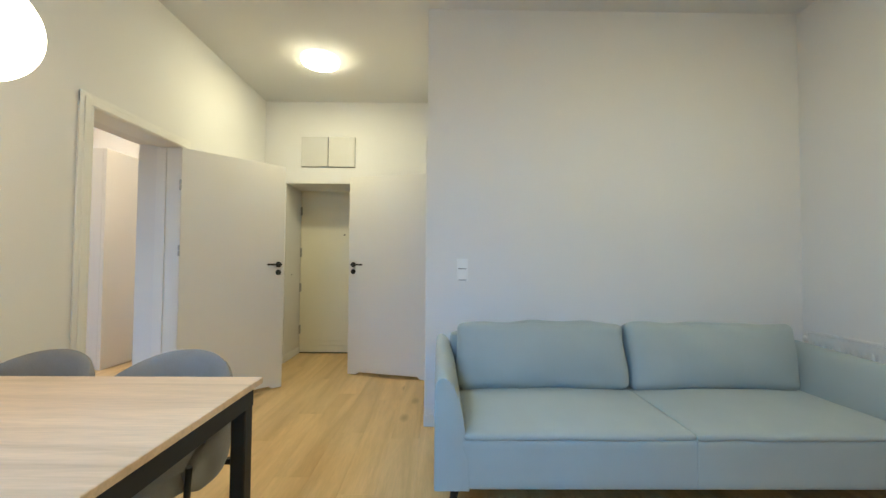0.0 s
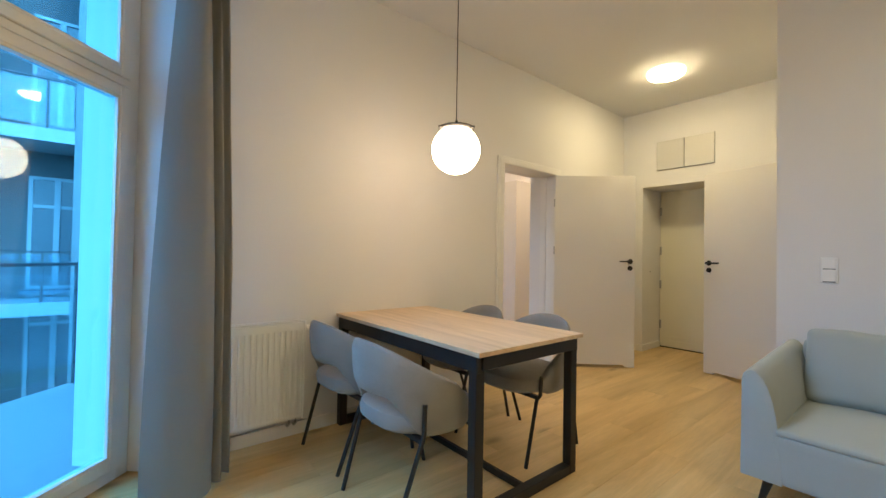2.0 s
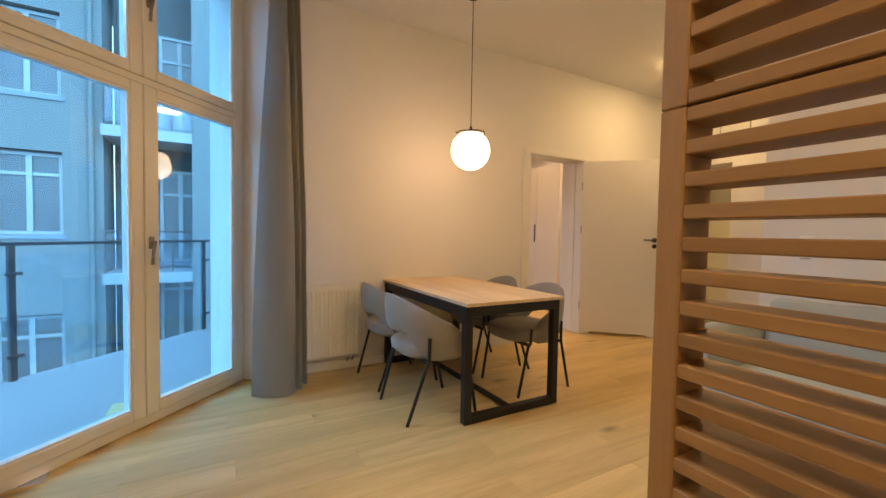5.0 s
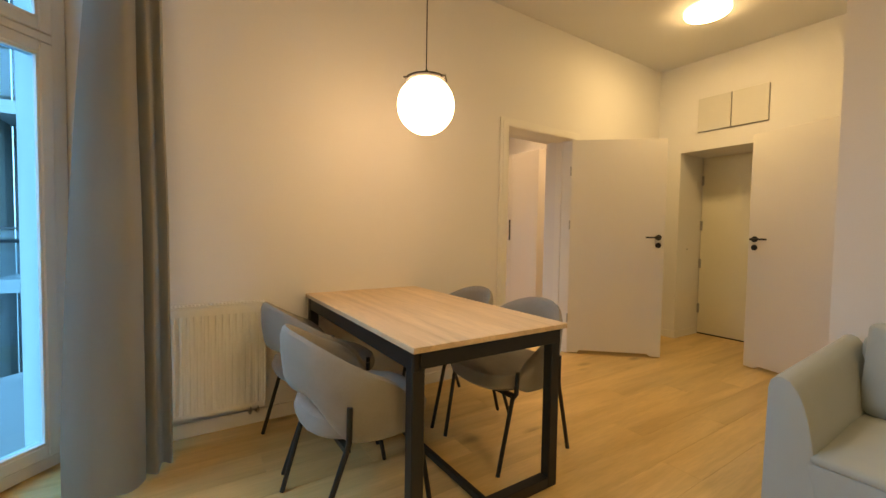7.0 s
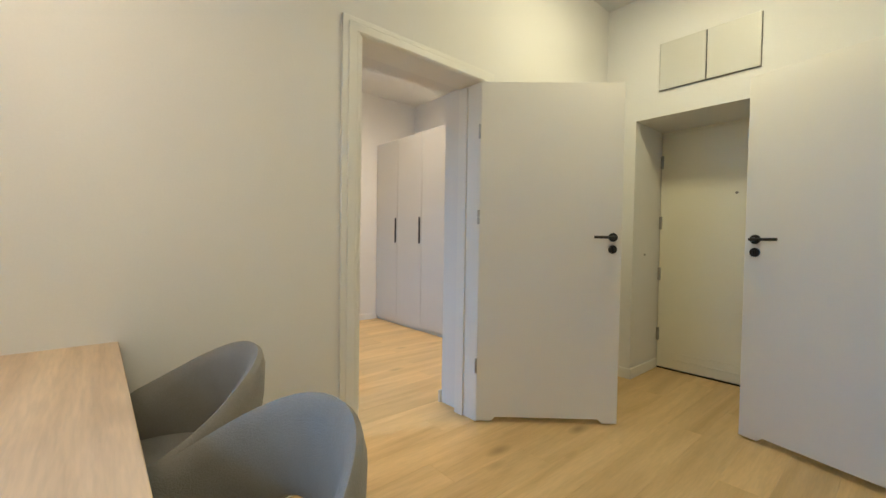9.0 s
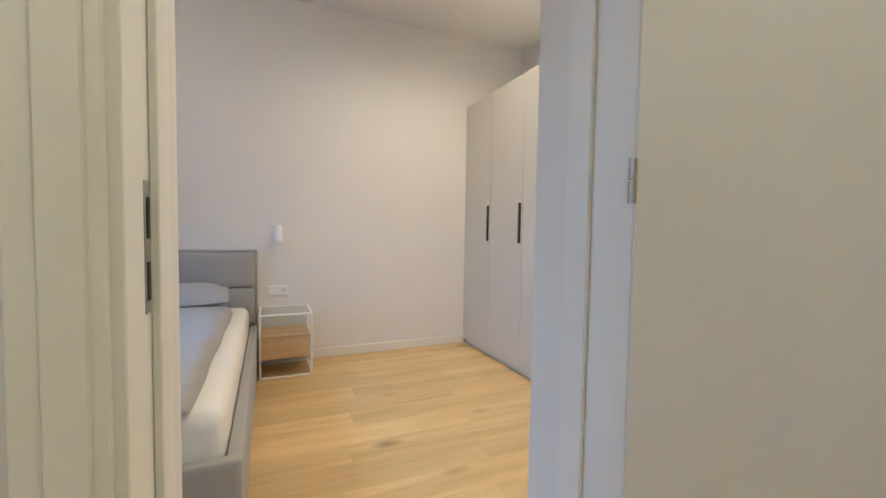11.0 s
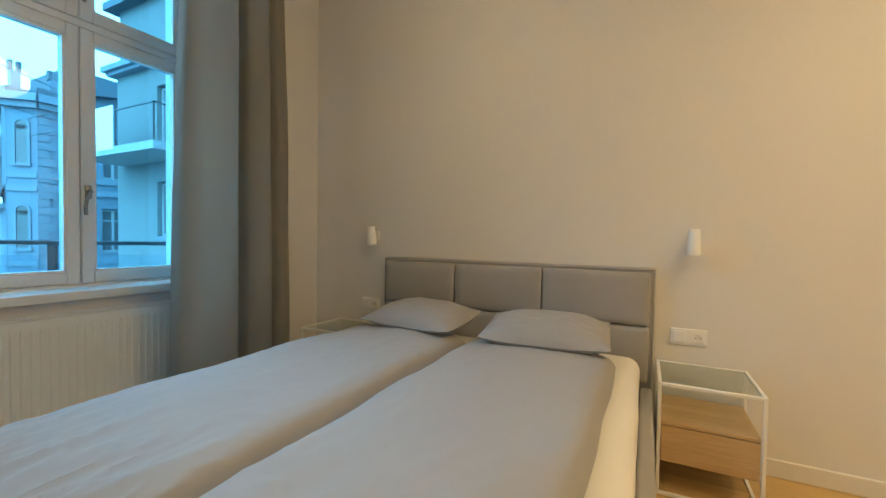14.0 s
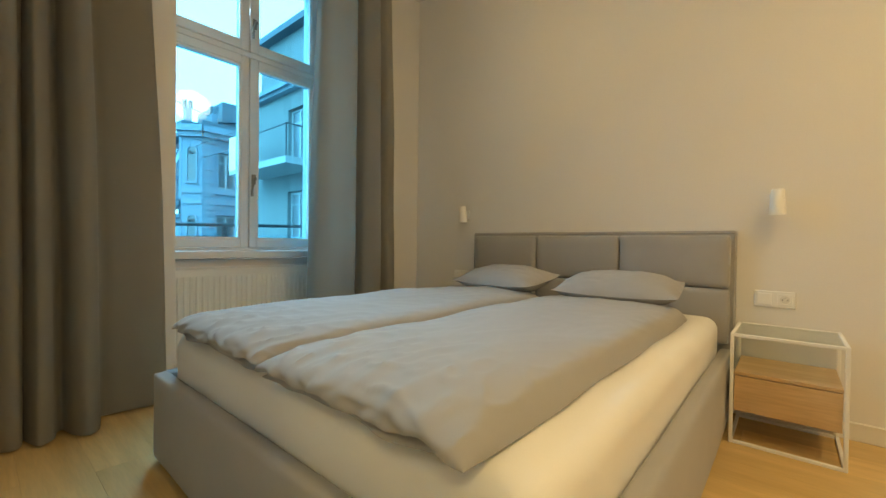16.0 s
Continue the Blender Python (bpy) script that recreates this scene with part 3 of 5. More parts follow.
def curtain(base, top, z0, z1, label, seed):
    """Heavy cloth hung from one line in plan and spreading to another at the floor."""
    nu, nv = 20 * len(base), 30
    bm = bmesh.new()
    rows = []
    for j in range(nv + 1):
        t = j / nv
        row = []
        for i in range(nu + 1):
            s = i / nu
            ease = t ** 1.6
            p = along(base, s).lerp(along(top, s), ease)
            p += Vector((0.007 * noise.noise(Vector((s * 7, t * 4, seed))), 0.007 * noise.noise(Vector((s * 7, t * 4, seed + 5)))))
            row.append(bm.verts.new((p.x, p.y, z0 + (z1 - z0) * t + (0.004 * noise.noise(Vector((s * 6, seed, 0))) if j == 0 else 0))))
        rows.append(row)
    for a, b in zip(rows, rows[1:]):
        for i in range(nu):
            bm.faces.new((a[i], a[i + 1], b[i + 1], b[i]))
    bmesh.ops.solidify(bm, geom=bm.faces[:], thickness=0.003)
    c = thing("curtain", (*base[0], z0), label, "curtain")
    part("cloth", bm, CURTAIN, c, smooth=True).matrix_local = c.matrix_world.inverted()
    for i in range(5):
        p = along(top, (i + 0.5) / 5)
        part("glider", rod(bmesh.new(), (p.x, p.y, z1 - 0.004), (p.x, p.y, z1 + 0.022), 0.005, seg=8), PLASTIC, c).matrix_local = c.matrix_world.inverted()
    return c


curtain([(-1.705, -0.18), (-1.63, -0.07), (-1.605, 0.05), (-1.68, 0.105), (-1.735, 0.10), (-1.70, 0.15), (-1.80, 0.165), (-1.78, 0.205), (-1.93, 0.205)],
        [(-1.90, -0.035), (-1.865, 0.0), (-1.845, 0.05), (-1.885, 0.07), (-1.91, 0.07), (-1.87, 0.11), (-1.925, 0.12), (-1.90, 0.16), (-1.96, 0.17)],
        0.012, 2.965, "heavy grey floor-length curtain drawn beside the balcony door", 3)
curtain([(-0.76, -1.16), (-0.70, -1.17), (-0.69, -1.24), (-0.62, -1.25), (-0.60, -1.32), (-0.53, -1.35)],
        [(-0.76, -1.16), (-0.70, -1.17), (-0.69, -1.24), (-0.62, -1.25), (-0.60, -1.32), (-0.53, -1.35)],
        0.012, 2.965, "heavy grey floor-length curtain drawn beside the balcony door", 8)


def gathered(plan, about, wide, deep):
    """The same folds drawn closer together at the heading."""
    return [(about + (x - about) * wide, 0.43 + (y - 0.43) * deep) for x, y in plan]


folds_far = [(-3.96, 0.42), (-3.975, 0.49), (-4.05, 0.525), (-4.17, 0.52), (-4.27, 0.505), (-4.325, 0.46), (-4.345, 0.37), (-4.37, 0.40),
             (-4.39, 0.48), (-4.46, 0.525), (-4.53, 0.51), (-4.555, 0.43), (-4.58, 0.45), (-4.62, 0.50), (-4.69, 0.49), (-4.74, 0.42)]
folds_near = [(-3.19, 0.33), (-3.175, 0.37), (-3.09, 0.375), (-2.98, 0.355), (-2.92, 0.345), (-2.905, 0.42), (-2.885, 0.52), (-2.84, 0.55),
              (-2.795, 0.50), (-2.775, 0.42), (-2.755, 0.43), (-2.735, 0.50), (-2.69, 0.53), (-2.665, 0.45), (-2.655, 0.42), (-2.635, 0.50), (-2.59, 0.50), (-2.54, 0.41)]
curtain(folds_far, gathered(folds_far, -4.37, 0.80, 0.8), 0.012, 2.965, "heavy grey floor-length curtain beside the bedroom window", 5)
curtain(folds_near, gathered(folds_near, -2.50, 0.80, 0.8), 0.012, 2.965, "heavy grey floor-length curtain beside the bedroom window", 11)
for a, b in (((-5.0, 0.43), (-2.44, 0.43)), ((-1.98, 0.16), (-1.80, -0.08))):
    bm = bar(bmesh.new(), (*a, 3.003), (*b, 3.003), 0.026, 0.022)
    tagged(mesh_object("curtain_track", bm, PLASTIC), "slim white curtain track under the ceiling", "curtain rail")


# ---- radiators ----
def radiator(place, turn, length, z0, z1, label, valve=1):
    """Panel radiator: x along the wall, y into the room, pressed flutes, top grille, side covers and valve."""
    r = thing("radiator", place, label, "radiator", turn=turn)  # x to the left, seen from the room, when turn is the wall's own
    d0, d1 = 0.028, 0.098
    flutes = max(3, int(length / 0.0335))
    xs, step = [], (length - 0.03) / flutes
    for k in range(flutes):
        x = 0.015 + k * step
        xs += [(x, 0), (x + step * 0.22, 0), (x + step * 0.36, 1), (x + step * 0.80, 1), (x + step * 0.94, 0)]
    xs.append((length - 0.015, 0))
    zs = [(z0 + 0.012, 0), (z0 + 0.035, 0), (z0 + 0.055, 1), (z1 - 0.075, 1), (z1 - 0.055, 0), (z1 - 0.012, 0)]
    bm = bmesh.new()
    grid = [[bm.verts.new((x, d1 - 0.008 * f * g, z)) for x, f in xs] for z, g in zs]
    back = [[bm.verts.new((x, d1 - 0.016, z)) for x in (xs[0][0], xs[-1][0])] for z in (zs[0][0], zs[-1][0])]
    for a, b in zip(grid, grid[1:]):
        for i in range(len(xs) - 1):
            bm.faces.new((a[i], b[i], b[i + 1], a[i + 1]))
    bm.faces.new((*grid[0], back[0][1], back[0][0]))
    bm.faces.new((*grid[-1][::-1], back[1][0], back[1][1]))
    bm.faces.new((*[r[0] for r in grid[::-1]], back[0][0], back[1][0]))
    bm.faces.new((*[r[-1] for r in grid], back[1][1], back[0][1]))
    bm.faces.new((back[0][0], back[0][1], back[1][1], back[1][0]))
    part("front_panel", bm, RADIATOR, r, smooth=True)
    part("back_panel", boxes((0.012, length - 0.012, d0, d0 + 0.014, z0 + 0.01, z1 - 0.01), bevel=0.004), RADIATOR, r)
    for x in (0.0, length - 0.014):
        part("side_cover", boxes((x, x + 0.014, d0 - 0.004, d1 + 0.003, z0, z1), bevel=0.004), RADIATOR, r)
    bm = boxes((0.0142, length - 0.0142, d0 - 0.004, d0 + 0.006, z1 - 0.006, z1), (0.0142, length - 0.0142, d1 - 0.008, d1 + 0.0025, z1 - 0.006, z1))
    for k in range(int(length / 0.018)):
        x = 0.02 + k * 0.018
        if x < length - 0.024:
            box(bm, x, x + 0.006, d0 + 0.006, d1 - 0.008, z1 - 0.004, z1 - 0.001)
    part("grille", bm, RADIATOR, r)
    xv = length + 0.012 if valve > 0 else -0.012
    bm = rod(bmesh.new(), (xv, 0.06, z1 - 0.05), (xv + 0.05 * valve, 0.06, z1 - 0.05), 0.017, 0.015, seg=16)
    part("valve", bm, PLASTIC, r, "white thermostatic valve head", True)
    for k in (0.07, 0.14):
        x = length * k
        part("pipe", sweep(bmesh.new(), [(x, 0.055, z0 + 0.012), (x, 0.055, z0 - 0.03), (x, 0.03, z0 - 0.05), (x, 0.0, z0 - 0.052)], 0.009, 8), STEEL, r, smooth=True)
    for x in (0.12, length - 0.12):
        part("bracket", boxes((x - 0.012, x + 0.012, 0.0, d0, z0 + 0.06, z1 - 0.06)), RADIATOR, r)
    return r


radiator((-2.05, 0.66, 0), -90, 0.56, 0.125, 0.735, "white fluted panel radiator under the wall by the curtain", -1)
radiator((-4.33, 0.03, 0), 0, 1.07, 0.12, 0.70, "white fluted panel radiator in the window niche", 1)
radiator((2.60, 1.60, 0), 90, 1.40, 0.12, 0.70, "white panel radiator beside the sofa", 1)


# ---- dining corner ----
table = thing("dining_table", (-1.36, 1.297, 0), "oak-topped dining table on a black steel frame against the wall", "table")
part("tabletop", boxes((-0.705, 0.705, -0.392, 0.392, 0.728, 0.750), bevel=0.002), OAK_TABLE, table)
for sy in (-1, 1):
    part("apron", boxes((-0.68, 0.68, sy * 0.377, sy * 0.352, 0.655, 0.7275), bevel=0.002), BLACK, table)
for sx in (-1, 1):
    bm = boxes((sx * 0.690, sx * 0.655, -0.352, 0.352, 0.665, 0.7275), bevel=0.002)
    part("end_beam", bm, BLACK, table)
    for sy in (-1, 1):
        part("leg", boxes((sx * 0.676, sx * 0.626, sy * 0.380, sy * 0.328, 0.0, 0.7272), bevel=0.003), BLACK, table)
    part("foot_rail", boxes((sx * 0.676, sx * 0.626, -0.3275, 0.3275, 0.0, 0.050), bevel=0.003), BLACK, table)
part("stretcher", boxes((-0.6255, 0.6255, -0.012, 0.012, 0.008, 0.042), bevel=0.002), BLACK, table)


def chair(place, turn):
    """Barrel-backed chair; it looks along +y."""
    c = thing("dining_chair", place, "grey boucle barrel-back dining chair on black legs", "chair", "chairs round the table", turn)
    bm = bmesh.new()
    n = 24
    rings = []
    for k, (f, z) in enumerate(((0.0, 0.385), (0.90, 0.385), (1.0, 0.405), (1.02, 0.435), (0.98, 0.465), (0.85, 0.482), (0.0, 0.490))):
        if f == 0.0:
            rings.append([bm.verts.new((0, 0.0, z))])
            continue
        ring = []
        for i in range(n):
            a = 2 * math.pi * i / n
            ca, sa = math.cos(a), math.sin(a)
            e = 0.72
            ring.append(bm.verts.new((0.238 * f * math.copysign(abs(ca) ** e, ca), 0.020 + 0.255 * f * math.copysign(abs(sa) ** e, sa), z)))
        rings.append(ring)
    for a, b in zip(rings, rings[1:]):
        for i in range(n):
            j = (i + 1) % n
            if len(a) == 1:
                bm.faces.new((a[0], b[i], b[j]))
            elif len(b) == 1:
                bm.faces.new((a[i], a[j], b[0]))
            else:
                bm.faces.new((a[i], a[j], b[j], b[i]))
    part("seat", bm, BOUCLE, c, smooth=True)
    bm = bmesh.new()
    m, rows = 40, []
    for i in range(m + 1):
        th = radians(-116 + 232 * i / m)
        k = abs(th) / radians(116)
        ease = 0.5 - 0.5 * math.cos(math.pi * min(1, k))
        top = 0.778 - 0.195 * ease ** 1.15 - 0.10 * max(0.0, (k - 0.72) / 0.28) ** 2
        low = 0.545 - 0.165 * (0.5 - 0.5 * math.cos(math.pi * min(1, max(0, (k - 0.20) / 0.36))))
        rows.append([])
        for q in range(12):
            a = 2 * math.pi * q / 12
            inside, up = math.cos(a), math.sin(a)
            up = math.copysign(abs(up) ** 0.62, up)
            z = (top + low) / 2 + up * (top - low) / 2
            flare = 0.032 * (z - 0.40) / 0.4
            rad = 0.258 + flare - 0.026 * inside
            end = 1.0 if k < 0.93 else 1.0 - 0.5 * ((k - 0.93) / 0.07)
            rows[-1].append(bm.verts.new((rad * math.sin(th), 0.02 - (rad + 0.012) * math.cos(th), (top + low) / 2 + (z - (top + low) / 2) * end)))
    for a, b in zip(rows, rows[1:]):
        for q in range(12):
            r = (q + 1) % 12
            bm.faces.new((a[q], a[r], b[r], b[q]))
    bm.faces.new(rows[0])
    bm.faces.new(rows[-1][::-1])
    part("backrest", bm, BOUCLE, c, smooth=True)
    for sx in (-1, 1):
        part("leg", sweep(bmesh.new(), [(sx * 0.262, -0.126, 0.530), (sx * 0.260, -0.128, 0.40), (sx * 0.256, -0.136, 0.37), (sx * 0.226, -0.252, 0.0)], 0.0105, 10), BLACK, c, smooth=True)
        part("leg", sweep(bmesh.new(), [(sx * 0.262, 0.160, 0.495), (sx * 0.258, 0.163, 0.39), (sx * 0.238, 0.168, 0.36), (sx * 0.224, 0.238, 0.0)], 0.0105, 10), BLACK, c, smooth=True)
    part("under_frame", boxes((-0.256, 0.256, -0.142, -0.120, 0.366, 0.386), (-0.246, 0.246, 0.155, 0.177, 0.366, 0.386), (-0.012, 0.012, -0.12, 0.155, 0.367, 0.385)), BLACK, c)
    return c


first_chair = chair((-1.06, 0.86, 0), 0)
copy_thing(first_chair, pose(-1.655, 0.885, 0, 0, 0, 2))
copy_thing(first_chair, pose(-1.095, 1.725, 0, 0, 0, 180))
copy_thing(first_chair, pose(-1.655, 1.720, 0, 0, 0, 178))

pendant = thing("pendant_lamp", (-1.325, 1.335, H), "lit opal glass globe pendant on a black cord", "lamp")
part("canopy", lathe(bmesh.new(), [(0, -0.046), (0.042, -0.046), (0.048, -0.040), (0.050, 0.0), (0, 0.0)], 32), BLACK, pendant, "black ceiling canopy", True)
part("cord", rod(bmesh.new(), (0, 0, -1.03), (0, 0, -0.044), 0.0032, seg=8), BLACK, pendant, "black cord")
part("cap", lathe(bmesh.new(), [(0, -1.020), (0.008, -1.020), (0.010, -1.050), (0.022, -1.056), (0.108, -1.066), (0.110, -1.074), (0.104, -1.080), (0, -1.080)], 40), BLACK, pendant, "dark metal cap", True)
for k in range(3):
    a = 2 * math.pi * k / 3 + 0.35
    part("screw", rod(bmesh.new(), (0.100 * math.cos(a), 0.100 * math.sin(a), -1.076), (0.124 * math.cos(a), 0.124 * math.sin(a), -1.076), 0.007, seg=12), BLACK, pendant, smooth=True)
R = 0.150
part("globe", lathe(bmesh.new(), [(R * math.sin(math.pi * k / 22), -1.205 + R * math.cos(math.pi * k / 22)) for k in range(23)], 40), GLOBE, pendant, "glowing opal glass globe", True)

# second and third lamp are unseen, inferred from light on sofa and screen
for x, y in ((-1.130, 3.885), (1.35, 1.30), (1.90, -0.75)):
    disc = thing("ceiling_lamp", (x, y, H), "lit round flush ceiling lamp", "lamp", "flush ceiling lamps")
    part("rim", lathe(bmesh.new(), [(0, -0.0005), (0.170, -0.0005), (0.172, -0.004), (0.172, -0.028), (0.166, -0.030), (0.163, -0.024), (0, -0.024)], 48), DISC_RIM, disc, "softly glowing opal rim", True)
    part("diffuser", lathe(bmesh.new(), [(0.163, -0.0245), (0.162, -0.039), (0.152, -0.047), (0.13, -0.052), (0.08, -0.055), (0, -0.056)], 48), DISC, disc, "glowing opal diffuser", True)

# ---- sofa ----
sofa = thing("sofa", (1.145, 2.56, 0), "sage green two-seat sofa with loose back cushions", "sofa")
part("base", soft_box(bmesh.new(), (0, -0.034, 0.250), (2.14, 0.902, 0.226), 0.018, 10), SOFA, sofa, smooth=True)
for s in (-1, 1):
    bm = bmesh.new()
    shape = [(0.0, 0.138), (0.0, 0.585), (0.006, 0.612), (0.020, 0.629), (0.040, 0.634), (0.062, 0.625), (0.084, 0.600), (0.104, 0.562),
             (0.120, 0.512), (0.133, 0.450), (0.144, 0.380), (0.153, 0.300), (0.159, 0.220), (0.160, 0.138)]
    rings = []
    for y, tuck in ((-0.488, 0.008), (-0.485, 0.002), (-0.478, 0.0), (-0.2, 0.0), (0.1, 0.0), (0.44, 0.0), (0.452, 0.006)):
        ring = []
        for w, z in shape:
            rise = 0.045 * (y + 0.48) / 0.93 * (z - 0.138) / 0.5
            ring.append(bm.verts.new((s * (1.193 - w + tuck * (0.0825 - w) / -0.0825), y + 0.022 * (z - 0.138) / 0.5 * (y < -0.4), z + rise - tuck * (z > 0.5))))
        rings.append(ring)
    for p, q in zip(rings, rings[1:]):
        for i in range(len(shape)):
            j = (i + 1) % len(shape)
            bm.faces.new((p[i], p[j], q[j], q[i]))
    bm.faces.new(rings[0])
    bm.faces.new(rings[-1][::-1])
    part("armrest", bm, SOFA, sofa, smooth=True)
    part("seat_cushion", soft_box(bmesh.new(), (s * 0.530, -0.108, 0.372), (1.058, 0.756, 0.034), 0.016, 20, (0.0, 0.002, 0.032), 0.004, s), SOFA, sofa, smooth=True)
    bm = soft_box(bmesh.new(), (0, 0, 0), (1.05, 0.17, 0.41), 0.046, 24, (0.0, 0.058, 0.006), 0.017, 3 + s)
    bmesh.ops.rotate(bm, verts=bm.verts, cent=(0, 0, 0), matrix=Matrix.Rotation(radians(-13), 3, "X"))
    bmesh.ops.translate(bm, verts=bm.verts, vec=(s * 0.535, 0.245, 0.575))
    part("back_cushion", bm, SOFA, sofa, smooth=True)
bm = soft_box(bmesh.new(), (0, 0.40, 0.42), (2.20, 0.14, 0.56), 0.04, 10)
part("backrest", bm, SOFA, sofa, smooth=True)
for sx in (-1, 1):
    for sy in (-1, 1):
        y = -0.43 if sy < 0 else 0.40
        part("leg", rod(bmesh.new(), (sx * 1.09, y, 0.138), (sx * 1.125, y - 0.02 * sy * -1, 0.0), 0.022, 0.010, 12), BLACK, sofa, "dark tapered leg", True)

part("centre_seam", boxes((-0.0025, 0.0025, -0.4872, -0.480, 0.150, 0.362), bevel=0.001), SOFA, sofa, "sewn seam between the seats")

switch = thing("light_switch", (0.136, 3.135, 1.108), "white double light switch on the wall", "switch")
part("frame", boxes((-0.041, 0.041, -0.009, 0, -0.080, 0.080), bevel=0.003), PLASTIC, switch)
for s in (-1, 1):
    part("rocker", boxes((-0.030, 0.030, -0.014, -0.009, s * 0.040 - 0.030, s * 0.040 + 0.030), bevel=0.002), PLASTIC, switch)
    # raised dark strip paints the shadow edge below each rocker
    part("gap", boxes((-0.029, 0.029, -0.0105, -0.009, s * 0.040 - 0.0345, s * 0.040 - 0.0305)), DARK, switch, "dark strip as shade under the rocker")

# ---- slatted screen ----
screen = thing("slatted_screen", (0.94, 0.235, 0), "oak slatted room divider in two tiers", "room divider")
for z0, z1 in ((0.0, 1.3595), (1.3605, 2.62)):
    for x in (0.0, 1.62):
        part("post", boxes((x, x + 0.040, 0, 0.078, z0, z1), bevel=0.0025), OAK_POST, screen)
me_slat = None
levels = [1.347 - 0.0487 * k for k in range(27)] + [1.374 + 0.0487 * k for k in range(26)]
for z in levels:
    if me_slat is None:
        ob = part("slat", boxes((-0.79, 0.79, 0.0, 0.074, -0.0110, 0.0110), bevel=0.0022), OAK_SLAT, screen)
        me_slat = ob.data
    else:
        ob = new("slat", me_slat)
        ob.parent = screen
    ob.location = (0.83, 0.002, z)


# ---- bedroom: wardrobe ----
for k in range(3):
    x0 = -5.118 + 0.50 * k
    w = thing("wardrobe", (x0 + 0.25, 4.565, 0), "tall beige wardrobe unit with a black recessed pull", "wardrobe", "row of wardrobe units")
    part("body", boxes((-0.249, 0.249, 0.0, 0.60, 0.06, 2.345), bevel=0.002), WARDROBE, w)
    part("plinth", boxes((-0.249, 0.249, 0.012, 0.58, 0.0, 0.059)), WARDROBE, w)
    d = part("door", boxes((-0.2485, 0.2485, -0.019, -0.001, 0.045, 2.354), bevel=0.0018), WARDROBE, w)
    xh = 0.215
    if k < 2:
        part("pull", boxes((xh - 0.016, xh + 0.016, -0.030, -0.019, 1.045, 1.362), bevel=0.006, seg=2), HANDLE, d, "black vertical pull")
    else:
        part("end_panel", boxes((0.2495, 0.286, -0.019, 0.60, 0.0, 2.354), bevel=0.0018), WARDROBE, w, "pale end panel")
tagged(mesh_object("filler_strip", boxes((-5.1195, -5.1185, 4.56, 5.17, 0, 2.345)), WARDROBE), "beige filler strip beside the wardrobe", "wardrobe")

# ---- bed ----
bed = thing("bed", (-4.04, 1.815, 0), "grey upholstered double bed with panelled headboard", "bed")
rail_z = 0.185
for s in (-1, 1):
    part("side_rail", soft_box(bmesh.new(), (0.03, s * 0.806, rail_z), (2.06, 0.055, 0.33), 0.016, 12, (0, 0.005, 0.002), 0.003, s), BEDCLOTH, bed, smooth=True)
part("foot_rail", soft_box(bmesh.new(), (1.045, 0, rail_z), (0.055, 1.664, 0.33), 0.016, 12, (0.005, 0, 0.002), 0.003, 4), BEDCLOTH, bed, smooth=True)
for sx in (-0.85, 0.98):
    for sy in (-0.76, 0.76):
        part("leg", boxes((sx - 0.02, sx + 0.02, sy - 0.02, sy + 0.02, 0.0, 0.03)), BLACK, bed)
part("slat_base", boxes((-0.98, 0.99, -0.757, 0.757, 0.12, 0.20)), BEDCLOTH, bed)
hb = part("headboard", boxes((-1.078, -1.035, -0.836, 0.836, 0.02, 0.956), bevel=0.010, seg=2), BEDCLOTH, bed, "grey panelled headboard", True)
for z0, z1 in ((0.655, 0.930), (0.36, 0.649)):
    for y0, y1 in ((-0.812, -0.290), (-0.284, 0.258), (0.264, 0.812)):
        part("panel", soft_box(bmesh.new(), (-1.030, (y0 + y1) / 2, (z0 + z1) / 2), (0.050, y1 - y0, z1 - z0), 0.018, 10, (0.012, 0, 0), 0.002, y0), BEDCLOTH, hb, smooth=True)
bm = sweep(bmesh.new(), [(-1.036, -0.828, 0.30), (-1.036, -0.828, 0.944), (-1.036, 0.828, 0.944), (-1.036, 0.828, 0.30)], 0.006, 8)
part("piping", bm, BEDCLOTH, hb, smooth=True)

m = thing("mattress", (-4.04, 1.815, 0.20), "mattress under a white fitted sheet", "mattress")
part("sheet", soft_box(bmesh.new(), (0.025, 0, 0.155), (1.99, 1.552, 0.31), 0.062, 34, (0.0, 0.0, 0.008), 0.006, 3), SHEET, m, smooth=True)


def ridge(x, y, z, soft=0.006, sharp=6):
    """A rounded crease line of folded cloth."""
    q = noise.noise(Vector((x, y, z)))
    return (1 - min(1.0, (q * q + soft) ** 0.5)) ** sharp


